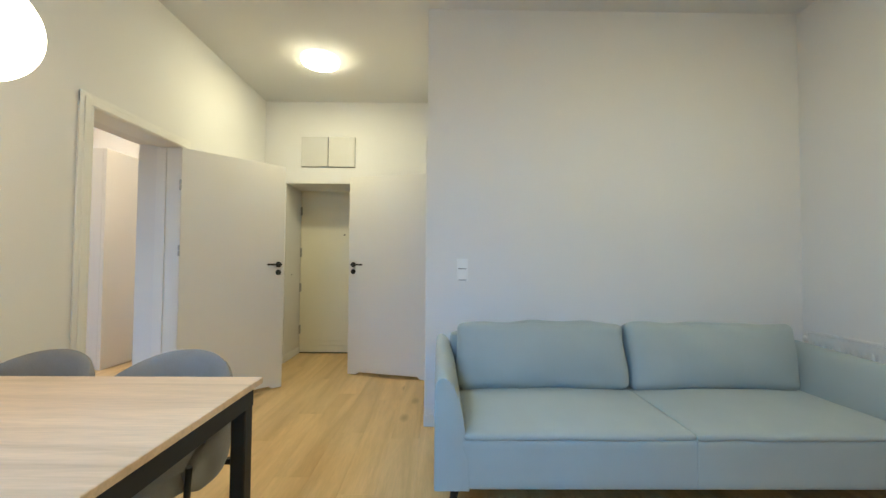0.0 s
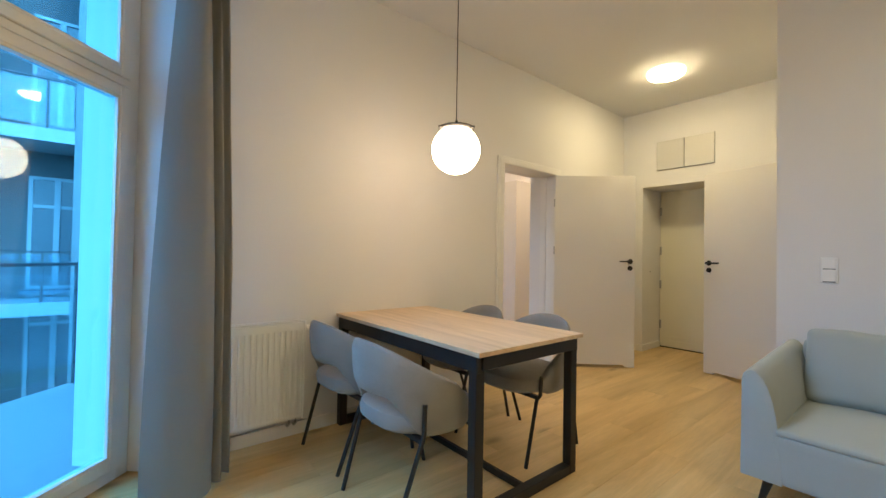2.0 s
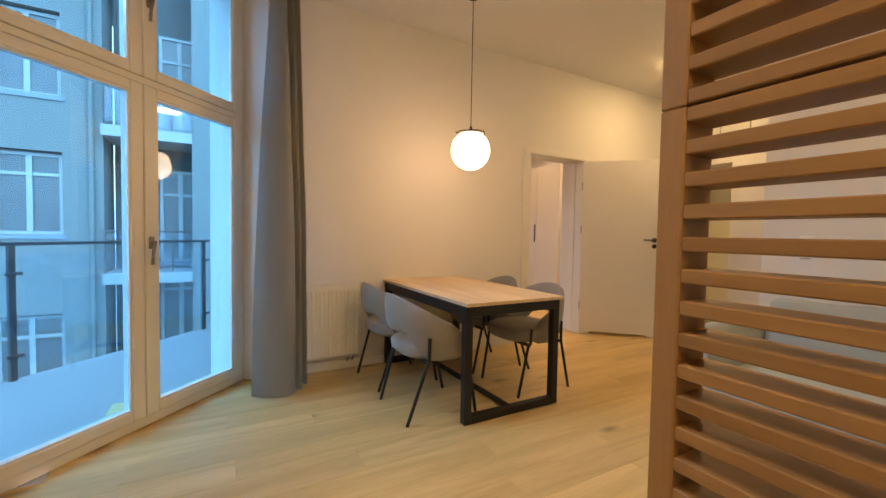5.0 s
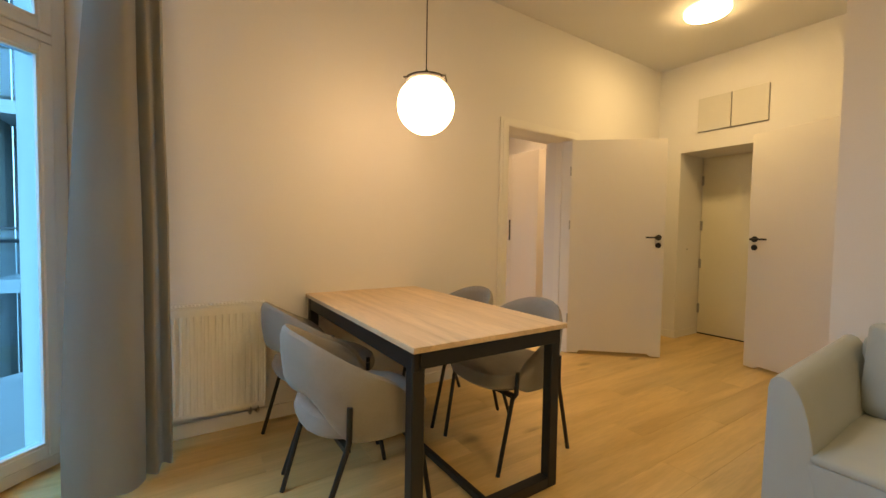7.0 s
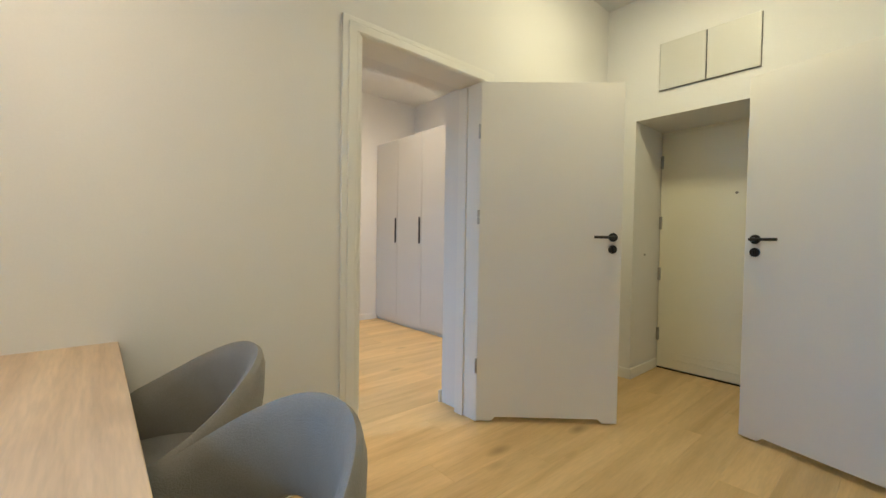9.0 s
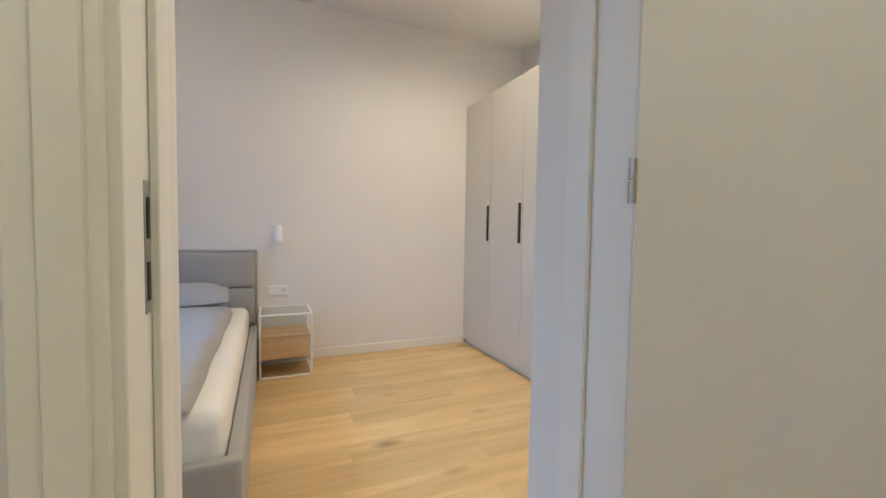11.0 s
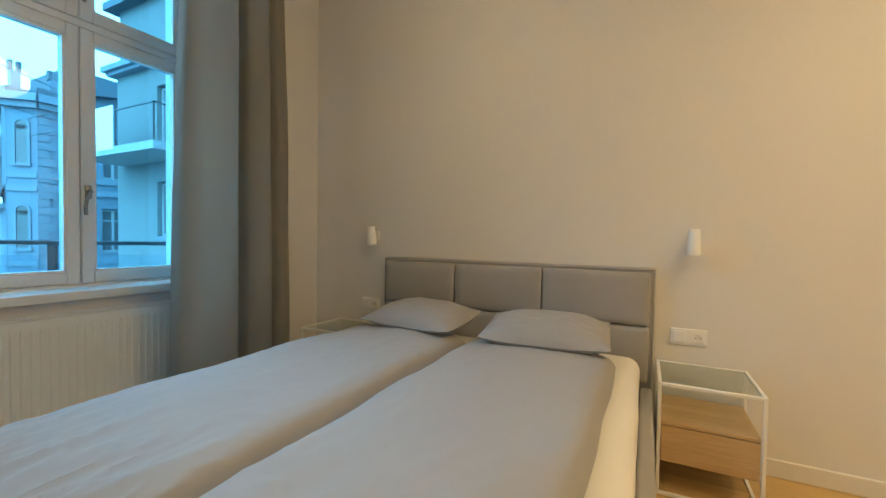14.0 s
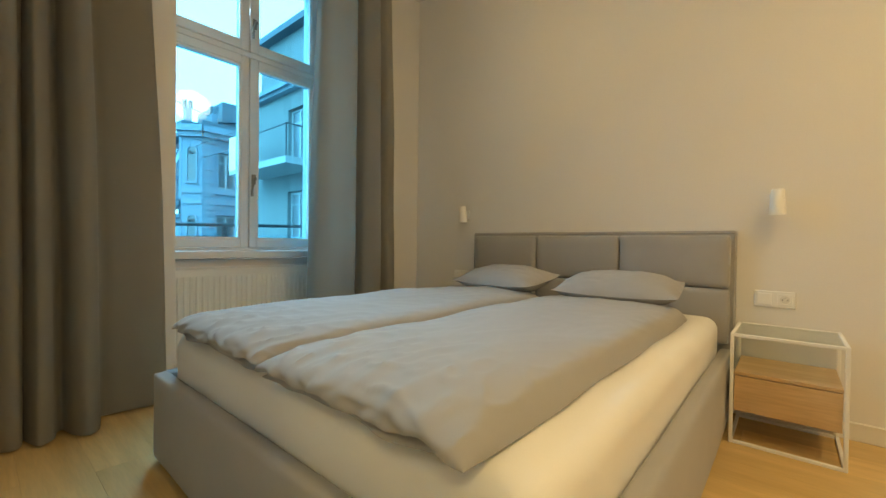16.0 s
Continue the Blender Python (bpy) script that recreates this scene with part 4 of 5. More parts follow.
def duvet(place, sx, sy, label, seed, turn=0.0):
    """A quilt folded lengthwise: plump, rounded down to the sheet along its sides, crumpled and doubled at the foot."""
    d = thing("duvet", place, label, "duvet", "duvets on the bed", turn)
    for nm in ("top_fold", "under_fold"):
        low = nm == "under_fold"
        nx, ny = 170, 90
        bm = bmesh.new()
        for up in (1, -1):
            rows = []
            for i in range(nx + 1):
                u = math.sin(math.pi / 2 * (-1 + 2 * i / nx))
                row = []
                for j in range(ny + 1):
                    v = math.sin(math.pi / 2 * (-1 + 2 * j / ny))
                    edge = max(0.0, 1 - abs(u) ** 16) ** 0.5 * max(0.0, 1 - abs(v) ** 11) ** 0.5
                    foot = max(0.0, (u - 0.35) / 0.65) ** 1.5
                    x, y = u * sx / 2, v * sy / 2
                    wave = noise.noise(Vector((u * 3 + seed, v * 1.5, 0.3)))
                    if low:
                        x, y = x * 0.985 + 0.02 * foot ** 3 * noise.noise(Vector((0.4, v * 4 + seed, 8.0))), y * 0.94
                        z = 0.003 + (0.034 + 0.012 * foot * noise.noise(Vector((u * 2, v * 5 + seed, 4.0)))) * edge * (up > 0)
                        z += up * edge * 0.010 * foot * ridge(v * 3.5 + seed, u * 9, 1.7) * (up > 0)
                    else:
                        y += 0.012 * wave * (1 - 0.5 * foot)
                        x += 0.012 * noise.noise(Vector((v * 3 + seed, 2.2, 0.3))) * foot
                        lift = 0.030 * foot ** 2 * (0.6 + 0.5 * noise.noise(Vector((v * 3.5 + seed, 5.0, 1.0))))
                        tall = 0.086 + 0.014 * noise.noise(Vector((x * 2.3, y * 3.1, seed))) - 0.012 * abs(v) ** 2
                        z = 0.006 + lift * (1.0 - 0.65 * edge if up > 0 else 1.0)
                        if up > 0:
                            z += (tall - lift) * edge
                            long_fold = ridge(x * 2.0 + y * 6.5 + seed, y * 5.0 - x * 1.5, seed) * 0.011
                            small = ridge(x * 7 + y * 13, y * 12 - x * 6, seed + 9, 0.006, 7) * 0.011
                            z += (long_fold * (0.45 + 1.0 * foot) + small * (0.32 + 1.2 * foot)) * edge
                        side = 0.010 * foot * noise.noise(Vector((v * 8 + seed, z * 45, 3.0)))
                        x += side * abs(u) ** 6
                    row.append(bm.verts.new((x, y, z)))
                rows.append(row)
            for a, b in zip(rows, rows[1:]):
                for j in range(ny):
                    bm.faces.new((a[j], a[j + 1], b[j + 1], b[j]))
        bmesh.ops.remove_doubles(bm, verts=bm.verts, dist=0.0006)
        part(nm, bm, LINEN, d, smooth=True)
    return d


duvet((-3.855, 2.150, 0.512), 1.74, 0.69, "grey cotton duvet folded lengthwise on the bed", 2.0)
duvet((-3.860, 1.428, 0.512), 1.72, 0.69, "grey cotton duvet folded lengthwise on the bed", 6.0)


def pillow(place, turn, tilt, seed):
    """Soft pillow, thin at the seams, its corners drawn out to points."""
    p = thing("pillow", place, "grey cotton pillow leaning by the headboard", "pillow", "pillows on the bed", turn)
    n = 34
    bm = bmesh.new()
    for up in (1, -1):
        rows = []
        for i in range(n + 1):
            u = -1 + 2 * i / n
            row = []
            for j in range(n + 1):
                v = -1 + 2 * j / n
                body = (max(0, 1 - u ** 4) * max(0, 1 - v ** 4)) ** 0.8 * (1 - 0.25 * (u * u + v * v) / 2)
                pinch = 1 - 0.16 * (1 - v * v) * u * u
                pinch2 = 1 - 0.13 * (1 - u * u) * v * v
                wr = 0.006 * noise.noise(Vector((u * 4 + seed, v * 4, up))) + 0.004 * noise.noise(Vector((u * 9, v * 9 + seed, up)))
                row.append(bm.verts.new((u * 0.195 * pinch2, v * 0.292 * pinch, up * (0.082 * body) + wr * (body > 0.02) + 0.012 * (abs(u * v) ** 3))))
            rows.append(row)
        for a, b in zip(rows, rows[1:]):
            for j in range(n):
                bm.faces.new((a[j], a[j + 1], b[j + 1], b[j]))
    bmesh.ops.remove_doubles(bm, verts=bm.verts, dist=0.002)
    bmesh.ops.rotate(bm, verts=bm.verts, cent=(0, 0, 0), matrix=Matrix.Rotation(radians(tilt), 3, "Y"))
    part("pillow_case", bm, LINEN, p, smooth=True)
    return p


pillow((-4.72, 2.175, 0.646), 5, 8, 1.0)
pillow((-4.74, 1.47, 0.646), -6, 8, 5.0)


# ---- bedside tables ----
def bedside(place, label):
    """White tube cube, x out from the wall, glass on top and a hung oak drawer."""
    b = thing("bedside_table", place, label, "bedside table", "bedside tables")
    w, d, h, t = 0.19, 0.375, 0.487, 0.014
    f = bmesh.new()
    for x in (0, d - t):
        for y in (-w, w - t):
            box(f, x, x + t, y, y + t, 0, h, bevel=0.002)
    for z in (0.0, h - t):
        for x in (0, d - t):
            box(f, x, x + t, -w + t, w - t, z, z + t, bevel=0.002)
        for y in (-w, w - t):
            box(f, t, d - t, y, y + t, z, z + t, bevel=0.002)
    for y in (-w, w - t):
        box(f, t, d - t, y, y + t, 0.130, 0.142, bevel=0.002)
    part("frame", f, WHITE_TUBE, b, "white tube frame")
    part("glass_top", boxes((t, d - t, -w + t, w - t, h - 0.008, h - 0.002)), TABLE_GLASS, b, "clear glass top")
    part("drawer_case", boxes((0.012, d - 0.030, -w + 0.016, w - 0.016, 0.144, 0.300), bevel=0.001), OAK_DRAWER, b)
    part("drawer_top", boxes((0.012, d - 0.010, -w + 0.0155, w - 0.0155, 0.304, 0.318), bevel=0.0015), OAK_DRAWER, b)
    part("drawer_front", boxes((d - 0.028, d - 0.010, -w + 0.017, w - 0.017, 0.146, 0.300), bevel=0.0015), OAK_DRAWER, b)
    return b


bedside((-5.083, 2.855, 0), "white tube bedside table with oak drawer and glass top")
bedside((-5.083, 0.760, 0), "white tube bedside table with oak drawer and glass top")


def sconce(place, turn):
    s = thing("wall_lamp", place, "white cylinder reading lamp on the wall, unlit", "lamp", "reading lamps by the bed")
    part("wall_plate", boxes((0, 0.012, -0.022, 0.022, -0.035, 0.035), bevel=0.004), PLASTIC, s, smooth=True)
    part("arm", rod(bmesh.new(), (0.010, 0, 0.0), (0.048, 0, 0.0), 0.006, seg=12), PLASTIC, s, smooth=True)
    bm = lathe(bmesh.new(), [(0.0, -0.030), (0.029, -0.032), (0.031, -0.060), (0.034, -0.059), (0.0255, 0.060), (0.022, 0.064), (0, 0.064)], 32)
    sh = part("shade", bm, PLASTIC, s, smooth=True)
    sh.matrix_local = pose(0.072, 0, 0, 0, 6, 0)
    # black disc stands in for the shade inside the lamp's open end
    lens = part("lens", lathe(bmesh.new(), [(0.0, -0.038), (0.028, -0.038), (0.028, -0.042), (0, -0.042)], 24), DARK, sh, "black disc as shade in the lamp opening")
    return s


sconce((-5.12, 2.810, 1.090), 0)
sconce((-5.12, 0.885, 1.100), 0)


def socket(place, n, label):
    s = thing("wall_socket", place, label, "socket")
    part("frame", boxes((0, 0.009, -0.040 * n, 0.040 * n, -0.041, 0.041), bevel=0.003), PLASTIC, s)
    y = -0.040 * (n - 1)
    if n == 2:
        part("rocker", boxes((0.009, 0.013, y - 0.029, y + 0.029, -0.029, 0.029), bevel=0.002), PLASTIC, s)
        y = 0.040
    bm = boxes((0.009, 0.012, y - 0.029, y + 0.029, -0.029, 0.029), bevel=0.0015)
    insert = part("outlet", bm, PLASTIC, s)
    ring = part("outlet_cup", lathe(bmesh.new(), [(0, 0.001), (0.019, 0.001), (0.021, 0.003), (0.022, 0.0)], 28), TRIM, insert, smooth=True)
    ring.matrix_local = pose(0.0118, y, 0, 0, 90, 0)
    for dy in (-0.0095, 0.0095):
        part("pin_hole", rod(bmesh.new(), (0.012, y + dy, 0), (0.0138, y + dy, 0), 0.0026, seg=10), DARK, insert)
    part("earth_pin", rod(bmesh.new(), (0.012, y, 0.010), (0.018, y, 0.010), 0.0025, seg=10), STEEL, insert)
    return s


socket((-5.12, 2.806, 0.612), 2, "white light switch and socket over the bedside table")
socket((-5.12, 0.835, 0.612), 2, "white light switch and socket over the bedside table")

# ---- bedroom lamps ----
# the pair at x -2.95 is unseen, added to light the wardrobe's end
for x, y in ((-4.04, 4.49), (-4.08, 3.61), (-2.95, 4.49), (-2.95, 3.61)):
    s = thing("ceiling_spot", (x, y, H), "small white cylinder ceiling spot, lit", "lamp", "bedroom ceiling spots")
    part("housing", lathe(bmesh.new(), [(0, 0), (0.040, 0), (0.040, -0.085), (0.036, -0.088), (0.034, -0.076)], 32), PLASTIC, s, smooth=True)
    part("lens", lathe(bmesh.new(), [(0.034, -0.078), (0.024, -0.090), (0, -0.095)], 28), SPOT, s, "glowing lens", True)
    lamp("spot_beam", "SPOT", (x, y, H - 0.100), BED_WATTS, WARM, (x, y, 0), spot_size=radians(172), spot_blend=0.9, radius=0.035)
bed_lamp = thing("pendant_lamp", (-4.04, 1.80, H), "lit cream opal pendant shade over the bed", "lamp")
part("canopy", lathe(bmesh.new(), [(0, -0.040), (0.046, -0.040), (0.052, -0.034), (0.054, 0.0), (0, 0.0)], 32), PLASTIC, bed_lamp, smooth=True)
part("cord", rod(bmesh.new(), (0, 0, -0.56), (0, 0, -0.038), 0.0032, seg=8), PLASTIC, bed_lamp)
part("shade", lathe(bmesh.new(), [(0.195 * math.sin(math.pi * k / 22), -0.700 + 0.15 * math.cos(math.pi * k / 22)) for k in range(23)], 40), BED_SHADE, bed_lamp, "glowing cream shade", True)


# ---- outside the balcony door ----
balcony = thing("balcony", (-1.535, -0.747, -0.15), "concrete balcony with glass and dark steel railing", "balcony", turn=-43.5)
bm = bmesh.new()
plan = [(3.0, -0.335), (-0.93, -0.335), (-2.84, -2.15), (3.0, -2.15)]
lo = [bm.verts.new((u, v, -0.16)) for u, v in plan]
hi = [bm.verts.new((u, v, 0.0)) for u, v in plan]
bm.faces.new(lo)
bm.faces.new(hi[::-1])
for k in range(4):
    bm.faces.new((lo[k], lo[(k + 1) % 4], hi[(k + 1) % 4], hi[k]))
part("slab", bm, CONCRETE, balcony)
part("handrail", boxes((-2.78, 3.0, -2.125, -2.080, 1.150, 1.180), bevel=0.004), RAIL, balcony, "dark steel handrail")
for u in (-2.50, -1.52, -0.54, 0.44, 1.42, 2.40):
    p = part("post", boxes((u - 0.024, u + 0.024, -2.120, -2.085, 0.0, 1.149), bevel=0.003), RAIL, balcony)
    for z in (0.90, 0.20):
        part("clamp", boxes((u - 0.06, u + 0.06, -2.084, -2.062, z, z + 0.028), bevel=0.003), RAIL, p)
    if u < 2.3:
        g = part("glass_panel", boxes((u + 0.05, u + 0.93, -2.078, -2.070, 0.12, 1.08)), RAIL_GLASS, balcony)
        g.visible_shadow = False

setting("ground", boxes((-400, 400, -400, 400, -8.0, -7.5)), GROUND, "grey courtyard paving")


def far_window(parent, x, y, z, w, h, face, transom=0.72, deep=0.12):
    """A window of a far house in a wall that faces +x (face='x') or +y (face='y')."""
    def place(a0, a1, o0, o1, z0, z1):
        return (x + o0, x + o1, y + a0, y + a1, z + z0, z + z1) if face == "x" else (x + a0, x + a1, y + o0, y + o1, z + z0, z + z1)
    f = part("window", boxes(place(-w / 2, -w / 2 + 0.07, 0.005, 0.05, 0, h), place(w / 2 - 0.07, w / 2, 0.005, 0.05, 0, h),
                             place(-w / 2 + 0.07, w / 2 - 0.07, 0.005, 0.05, 0, 0.07), place(-w / 2 + 0.07, w / 2 - 0.07, 0.005, 0.05, h - 0.07, h),
                             place(-0.05, 0.05, 0.005, 0.055, 0.07, h - 0.07), place(-w / 2 + 0.07, -0.05, 0.005, 0.05, h * transom, h * transom + 0.07),
                             place(0.05, w / 2 - 0.07, 0.005, 0.05, h * transom, h * transom + 0.07)), FAR_FRAME, parent, "white window frame")
    part("pane", boxes(place(-w / 2 + 0.03, w / 2 - 0.03, -0.01, 0.012, 0.03, h - 0.03)), WINDOW_DARK, f)
    part("sill", boxes(place(-w / 2 - 0.08, w / 2 + 0.08, 0.0, 0.22, -0.10, -0.02)), STONE, f)


def wall_with_holes(rows, axis_at, face, a0, a1, z0, z1, thick):
    """Front wall from a0 to a1 with sunk openings (a, z, w, h), as one mesh."""
    bm = bmesh.new()
    cuts_a = sorted({a0, a1, *[r[0] - r[2] / 2 for r in rows], *[r[0] + r[2] / 2 for r in rows]})
    cuts_z = sorted({z0, z1, *[r[1] for r in rows], *[r[1] + r[3] for r in rows]})
    for i in range(len(cuts_a) - 1):
        for j in range(len(cuts_z) - 1):
            ca, cz = (cuts_a[i] + cuts_a[i + 1]) / 2, (cuts_z[j] + cuts_z[j + 1]) / 2
            hole = any(abs(ca - r[0]) < r[2] / 2 and r[1] < cz < r[1] + r[3] for r in rows)
            f0, f1 = (-thick, -0.20) if hole else (-thick, 0.0)
            if face == "x":
                box(bm, axis_at + f0, axis_at + f1, cuts_a[i], cuts_a[i + 1], cuts_z[j], cuts_z[j + 1])
            else:
                box(bm, cuts_a[i], cuts_a[i + 1], axis_at + f0, axis_at + f1, cuts_z[j], cuts_z[j + 1])
    return bm


# wing across the courtyard
XW = -10.5
wing = thing("courtyard_wing", (0, 0, 0), "pale rendered courtyard wing with white windows and balconies", "building")
rows = [(-3.93, z, 1.15, 1.80) for z in (-2.55, 1.0, 4.0)]
rows += [(-7.2, z, 1.15, 1.80) for z in (-2.55, 1.0, 4.0)]
rows += [(-11.3, 4.0, 1.3, 1.95), (-11.3, 1.0, 1.3, 1.80), (-11.3, -2.55, 1.3, 1.8)]
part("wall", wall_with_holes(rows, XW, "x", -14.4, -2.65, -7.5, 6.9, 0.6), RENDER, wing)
for y, z, w, h in rows:
    far_window(wing, XW - 0.19, y, z, w - 0.04, h - 0.04, "x")
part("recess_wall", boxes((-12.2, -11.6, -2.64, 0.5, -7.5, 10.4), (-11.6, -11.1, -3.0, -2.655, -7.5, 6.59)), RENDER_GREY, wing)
for z in (-2.2, 0.3, 3.75):
    far_window(wing, -11.6, -1.25, z, 0.9, 2.4, "x")
part("pier", boxes((-12.2, -10.3, -0.93, 0.4, -7.5, 10.4)), RENDER, wing)
for z in (-3.4, 0.0, 3.35):
    b = part("balcony", boxes((-11.6, -10.25, -2.65, -0.93, z - 0.12, z + 0.13)), CONCRETE, wing)
    part("railing", boxes((-10.30, -10.27, -2.65, -0.93, z + 1.08, z + 1.12), (-10.30, -10.27, -2.62, -2.58, z - 0.1, z + 1.08),
                          (-10.30, -10.27, -1.35, -1.31, z - 0.1, z + 1.08), (-10.30, -10.27, -2.0, -1.96, z + 0.6, z + 0.63)), RAIL, b)
    g = part("panel", boxes((-10.29, -10.28, -2.58, -0.95, z + 0.2, z + 1.05)), RAIL_GLASS, b)
    g.visible_shadow = False
part("downpipe", rod(bmesh.new(), (XW + 0.08, -2.85, -7.5), (XW + 0.08, -2.85, 6.9), 0.05, seg=10), RENDER, wing)
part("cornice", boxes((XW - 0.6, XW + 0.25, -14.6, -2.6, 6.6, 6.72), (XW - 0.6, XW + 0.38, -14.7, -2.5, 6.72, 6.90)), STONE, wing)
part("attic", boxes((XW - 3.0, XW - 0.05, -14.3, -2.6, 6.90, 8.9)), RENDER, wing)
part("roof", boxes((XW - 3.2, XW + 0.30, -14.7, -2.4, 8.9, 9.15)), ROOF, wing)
part("side_wall", boxes((XW - 8, XW - 0.601, -14.4, -13.8, -7.5, 6.9)), RENDER, wing)
b = part("balcony", boxes((XW, XW + 1.35, -14.0, -9.6, 3.45, 3.68)), CONCRETE, wing)
part("railing", boxes((XW, XW + 1.35, -9.66, -9.62, 4.72, 4.76), (XW + 1.30, XW + 1.34, -14.0, -9.62, 4.72, 4.76), (XW + 1.30, XW + 1.34, -9.66, -9.62, 3.68, 4.72),
                      (XW + 1.30, XW + 1.34, -11.66, -11.62, 3.68, 4.72), (XW + 0.3, XW + 0.33, -9.66, -9.62, 3.68, 4.72)), RAIL, b)
part("screen_panel", boxes((XW + 1.345, XW + 1.36, -14.0, -11.7, 3.6, 4.9)), FROSTED, b, "pale frosted balcony panel")

# brick corner house
tower = thing("corner_house", (0, 0, 0), "pale brick corner house with stone bands and slate roof", "building")
YT = -20.0
rows = [(-11.4, 3.6, 0.9, 1.9), (-12.9, 3.6, 0.9, 1.9), (-11.4, 0.2, 1.0, 2.0), (-12.9, 0.2, 1.0, 2.0)]
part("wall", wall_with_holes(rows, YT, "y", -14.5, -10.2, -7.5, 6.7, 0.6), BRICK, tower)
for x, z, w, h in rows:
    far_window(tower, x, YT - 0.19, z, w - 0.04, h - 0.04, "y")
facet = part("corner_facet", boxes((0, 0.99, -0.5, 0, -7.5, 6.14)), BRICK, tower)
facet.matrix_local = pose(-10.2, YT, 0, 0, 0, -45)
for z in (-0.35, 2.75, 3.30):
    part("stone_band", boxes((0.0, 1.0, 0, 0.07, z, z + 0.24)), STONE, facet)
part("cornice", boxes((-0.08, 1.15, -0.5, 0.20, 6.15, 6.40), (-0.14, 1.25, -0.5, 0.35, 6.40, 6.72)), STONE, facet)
for z in (0.4, 3.9):
    bm = boxes((0.22, 0.30, 0, 0.05, z, z + 1.55), (0.70, 0.78, 0, 0.05, z, z + 1.55), (0.18, 0.82, 0, 0.10, z - 0.12, z))
    for k in range(9):
        a0, a1 = math.pi * k / 9, math.pi * (k + 1) / 9
        bar(bm, (0.5 + 0.24 * math.cos(a0), 0.025, z + 1.55 + 0.24 * math.sin(a0)), (0.5 + 0.24 * math.cos(a1), 0.025, z + 1.55 + 0.24 * math.sin(a1)), 0.08, 0.05, (0, 1, 0))
    part("window_surround", bm, STONE, facet)
    bm = boxes((0.30, 0.70, 0.002, 0.012, z, z + 1.55))
    rod(bm, (0.5, 0.002, z + 1.55), (0.5, 0.012, z + 1.55), 0.2, seg=24)
    part("pane", bm, WINDOW_DARK, facet)
part("side_wall", boxes((-10.2, -9.5, -21.2, -20.75, -7.5, 6.7)), BRICK, tower)
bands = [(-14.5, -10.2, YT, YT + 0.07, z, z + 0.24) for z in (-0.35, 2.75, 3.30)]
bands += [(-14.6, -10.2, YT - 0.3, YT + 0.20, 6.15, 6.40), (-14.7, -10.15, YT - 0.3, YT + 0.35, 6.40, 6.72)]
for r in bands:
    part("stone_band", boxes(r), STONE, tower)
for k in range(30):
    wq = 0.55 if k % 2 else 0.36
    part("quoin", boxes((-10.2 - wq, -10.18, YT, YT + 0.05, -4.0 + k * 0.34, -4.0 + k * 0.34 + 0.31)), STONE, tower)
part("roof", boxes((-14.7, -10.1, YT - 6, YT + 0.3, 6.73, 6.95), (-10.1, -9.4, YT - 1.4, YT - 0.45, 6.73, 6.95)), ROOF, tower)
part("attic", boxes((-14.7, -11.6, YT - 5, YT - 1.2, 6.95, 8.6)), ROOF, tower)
for x in (-9.85, -11.10):
    c = part("chimney", boxes((x - 0.16, x + 0.16, YT - 1.2, YT - 0.9, 6.95, 7.75), bevel=0.02), BRICK, tower)
    part("pot", boxes((x - 0.20, x - 0.06, YT - 1.18, YT - 0.92, 7.75, 8.15), (x + 0.06, x + 0.20, YT - 1.18, YT - 0.92, 7.75, 8.15)), ROOF, c)

# mansard house behind
mans = thing("mansard_house", (0, 0, 0), "long pale house with a steep slate mansard roof", "building")
XM = -9.5
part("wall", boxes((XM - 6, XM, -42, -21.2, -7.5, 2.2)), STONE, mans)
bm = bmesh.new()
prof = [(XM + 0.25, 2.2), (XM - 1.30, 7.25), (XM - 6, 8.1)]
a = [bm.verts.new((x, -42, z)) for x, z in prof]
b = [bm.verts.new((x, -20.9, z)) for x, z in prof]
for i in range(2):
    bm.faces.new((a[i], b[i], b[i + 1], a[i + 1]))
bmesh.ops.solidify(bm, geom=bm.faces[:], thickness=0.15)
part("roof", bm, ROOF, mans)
part("gutter", boxes((XM, XM + 0.4, -42, -20.9, 2.02, 2.22)), STONE, mans)
for k in range(8):
    y = -22.2 - 2.3 * k
    d = part("dormer", boxes((XM - 1.2, XM - 0.02, y - 0.5, y + 0.5, 2.7, 4.1)), STONE, mans)
    part("dormer_roof", boxes((XM - 1.3, XM + 0.10, y - 0.62, y + 0.62, 4.1, 4.24)), BRICK, d)
    part("pane", boxes((XM - 0.03, XM - 0.01, y - 0.36, y + 0.36, 2.9, 3.95)), WINDOW_DARK, d)
    part("glazing_bar", boxes((XM - 0.015, XM + 0.01, y - 0.03, y + 0.03, 2.9, 3.95), (XM - 0.015, XM + 0.01, y - 0.36, y + 0.36, 3.55, 3.60)), STONE, d)
    for e in (-0.45, 0.45):
        w = part("roof_window", boxes((-0.03, 0.06, -0.30, 0.30, 0.0, 1.05), bevel=0.01), WINDOW_DARK, mans)
        w.matrix_local = pose(XM - 0.70, y + e, 5.25, 0, -17.1, 0)


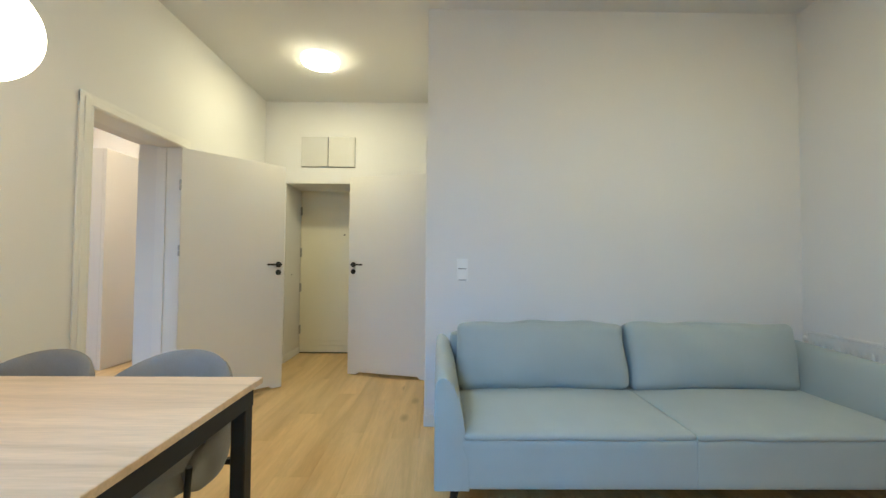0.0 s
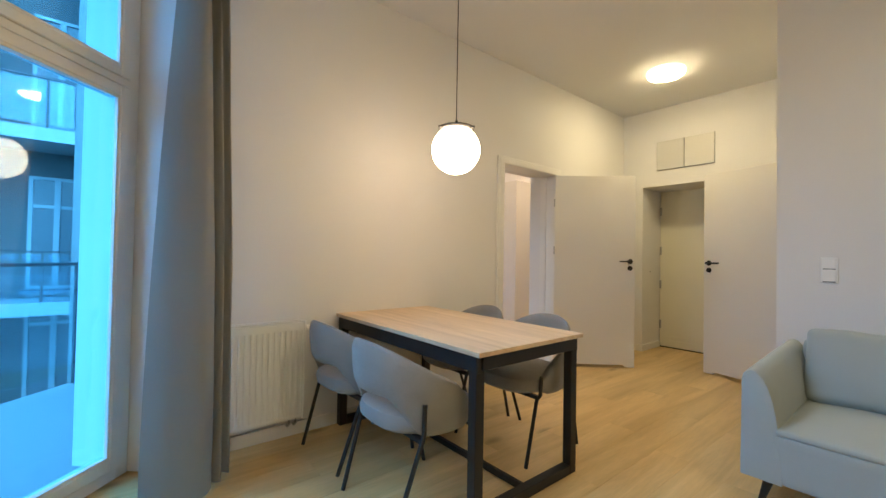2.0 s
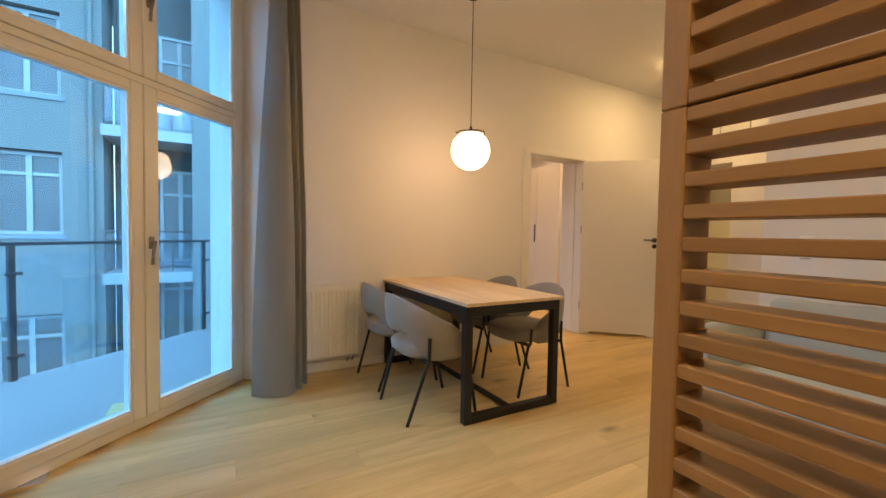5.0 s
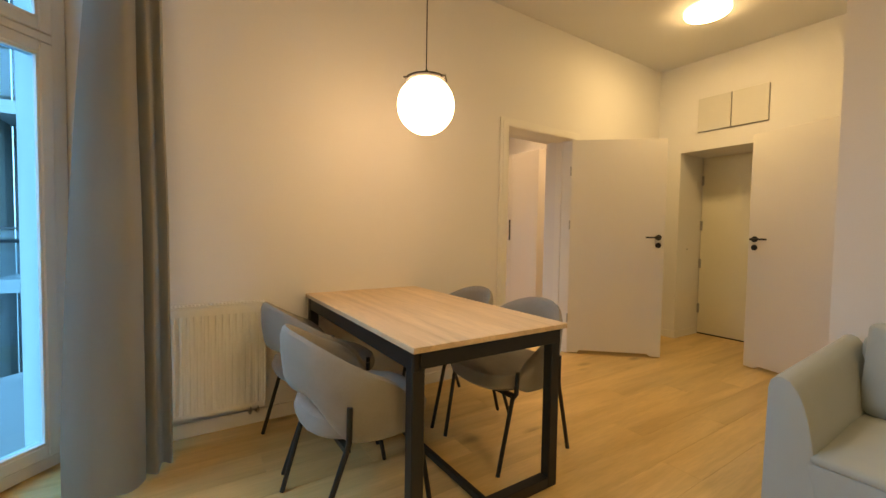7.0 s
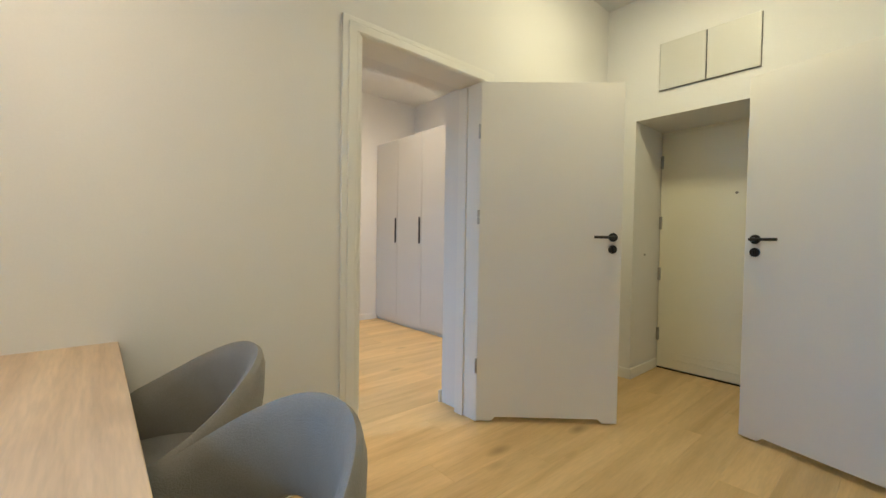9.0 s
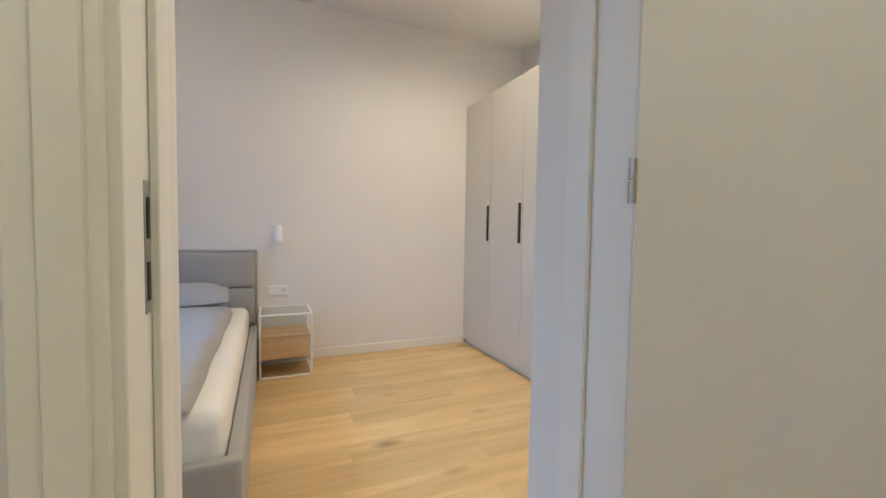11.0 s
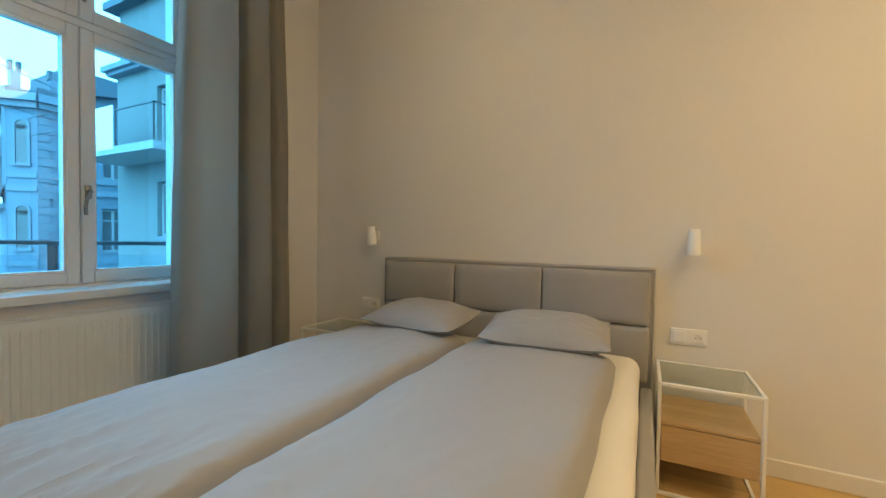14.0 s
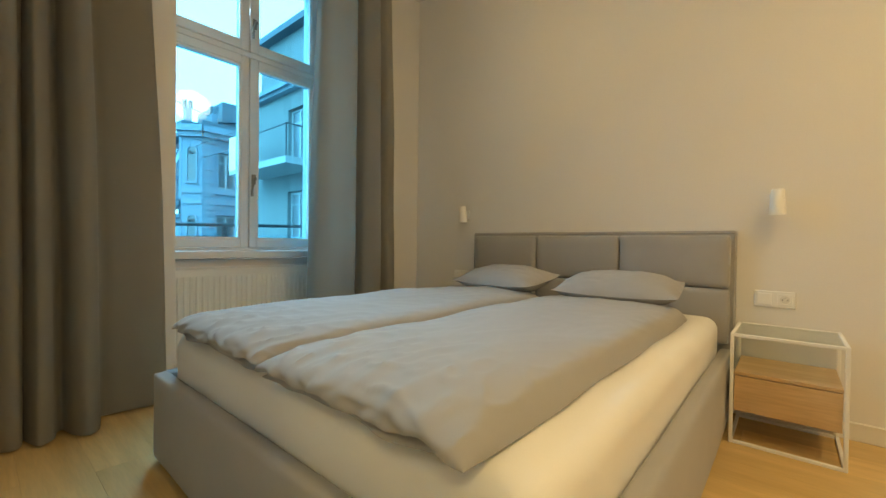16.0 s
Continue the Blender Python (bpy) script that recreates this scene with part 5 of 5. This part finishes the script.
# overhead cables in front of the corner house
for k, (z0, z1) in enumerate(((7.55, 5.62), (6.05, 4.90))):
    pts = [(-3.0 - 7.0 * t, -15.0 - 0.9 * k, z0 + (z1 - z0) * t - 0.5 * t * (1 - t)) for t in (0, 0.2, 0.4, 0.6, 0.8, 1.0)]
    tagged(mesh_object("overhead_cable", sweep(bmesh.new(), pts + [(-10.0, -20.2, z1 + 0.1)], 0.014, 6), RAIL, True), "thin dark cable strung to the corner house", "cable")


# ---- floors, plank by plank ----
floor = setting("floor", boxes((-2.05, 2.95, -1.0, 5.75, -0.30, -0.014), (-0.6, 2.95, -1.9, -1.0, -0.30, -0.014)), OAK_FLOOR, "oak plank floor of living room and corridor")
floor_b = setting("floor_bedroom", boxes((-5.45, -2.05, -0.3, 5.5, -0.30, -0.014)), OAK_FLOOR, "oak plank floor of the bedroom")
PLANK_W, PLANK_L = 0.19, 1.38
shapes = {}


def plank(parent, x0, y0, y1):
    length = round(y1 - y0, 4)
    if length < 0.03:
        return
    if length not in shapes:
        bm = boxes((-PLANK_W / 2 + 0.0002, PLANK_W / 2 - 0.0002, -length / 2 + 0.0002, length / 2 - 0.0002, -0.0135, 0.0))
        top = [e for e in bm.edges if all(abs(v.co.z) < 1e-6 for v in e.verts)]
        bmesh.ops.bevel(bm, geom=top, offset=0.0006, segments=1, affect="EDGES")
        me = bpy.data.meshes.new("plank")
        bmesh.ops.recalc_face_normals(bm, faces=bm.faces)
        bm.to_mesh(me)
        bm.free()
        me.materials.append(OAK_FLOOR)
        shapes[length] = me
    ob = new("plank", shapes[length])
    ob.parent = parent
    ob.location = (x0 + PLANK_W / 2, y0 + length / 2, 0)


def lay(parent, x0, x1, span):
    cols = int(math.ceil((x1 - x0) / PLANK_W))
    for c in range(cols):
        x = x0 + c * PLANK_W
        lo, hi = span(x)
        y = lo - round((c * 0.53) % 1.0, 2) * PLANK_L
        while y < hi:
            a, b = max(lo, y), min(hi, y + PLANK_L)
            if b - a > 0.02:
                plank(parent, x, a, b)
            y += PLANK_L


def living_span(x):
    hi = 5.46 if x < -0.15 else 3.14
    edge = -0.747 - math.tan(radians(43.5)) * (x + 1.535) - 0.10
    return max(-1.52, round(edge, 2)), hi


lay(floor, -2.05, 2.60, living_span)
lay(floor_b, -5.28, -2.44, lambda x: (0.03, 4.62))
lay(floor_b, -2.43, -2.06, lambda x: (2.50, 3.44))
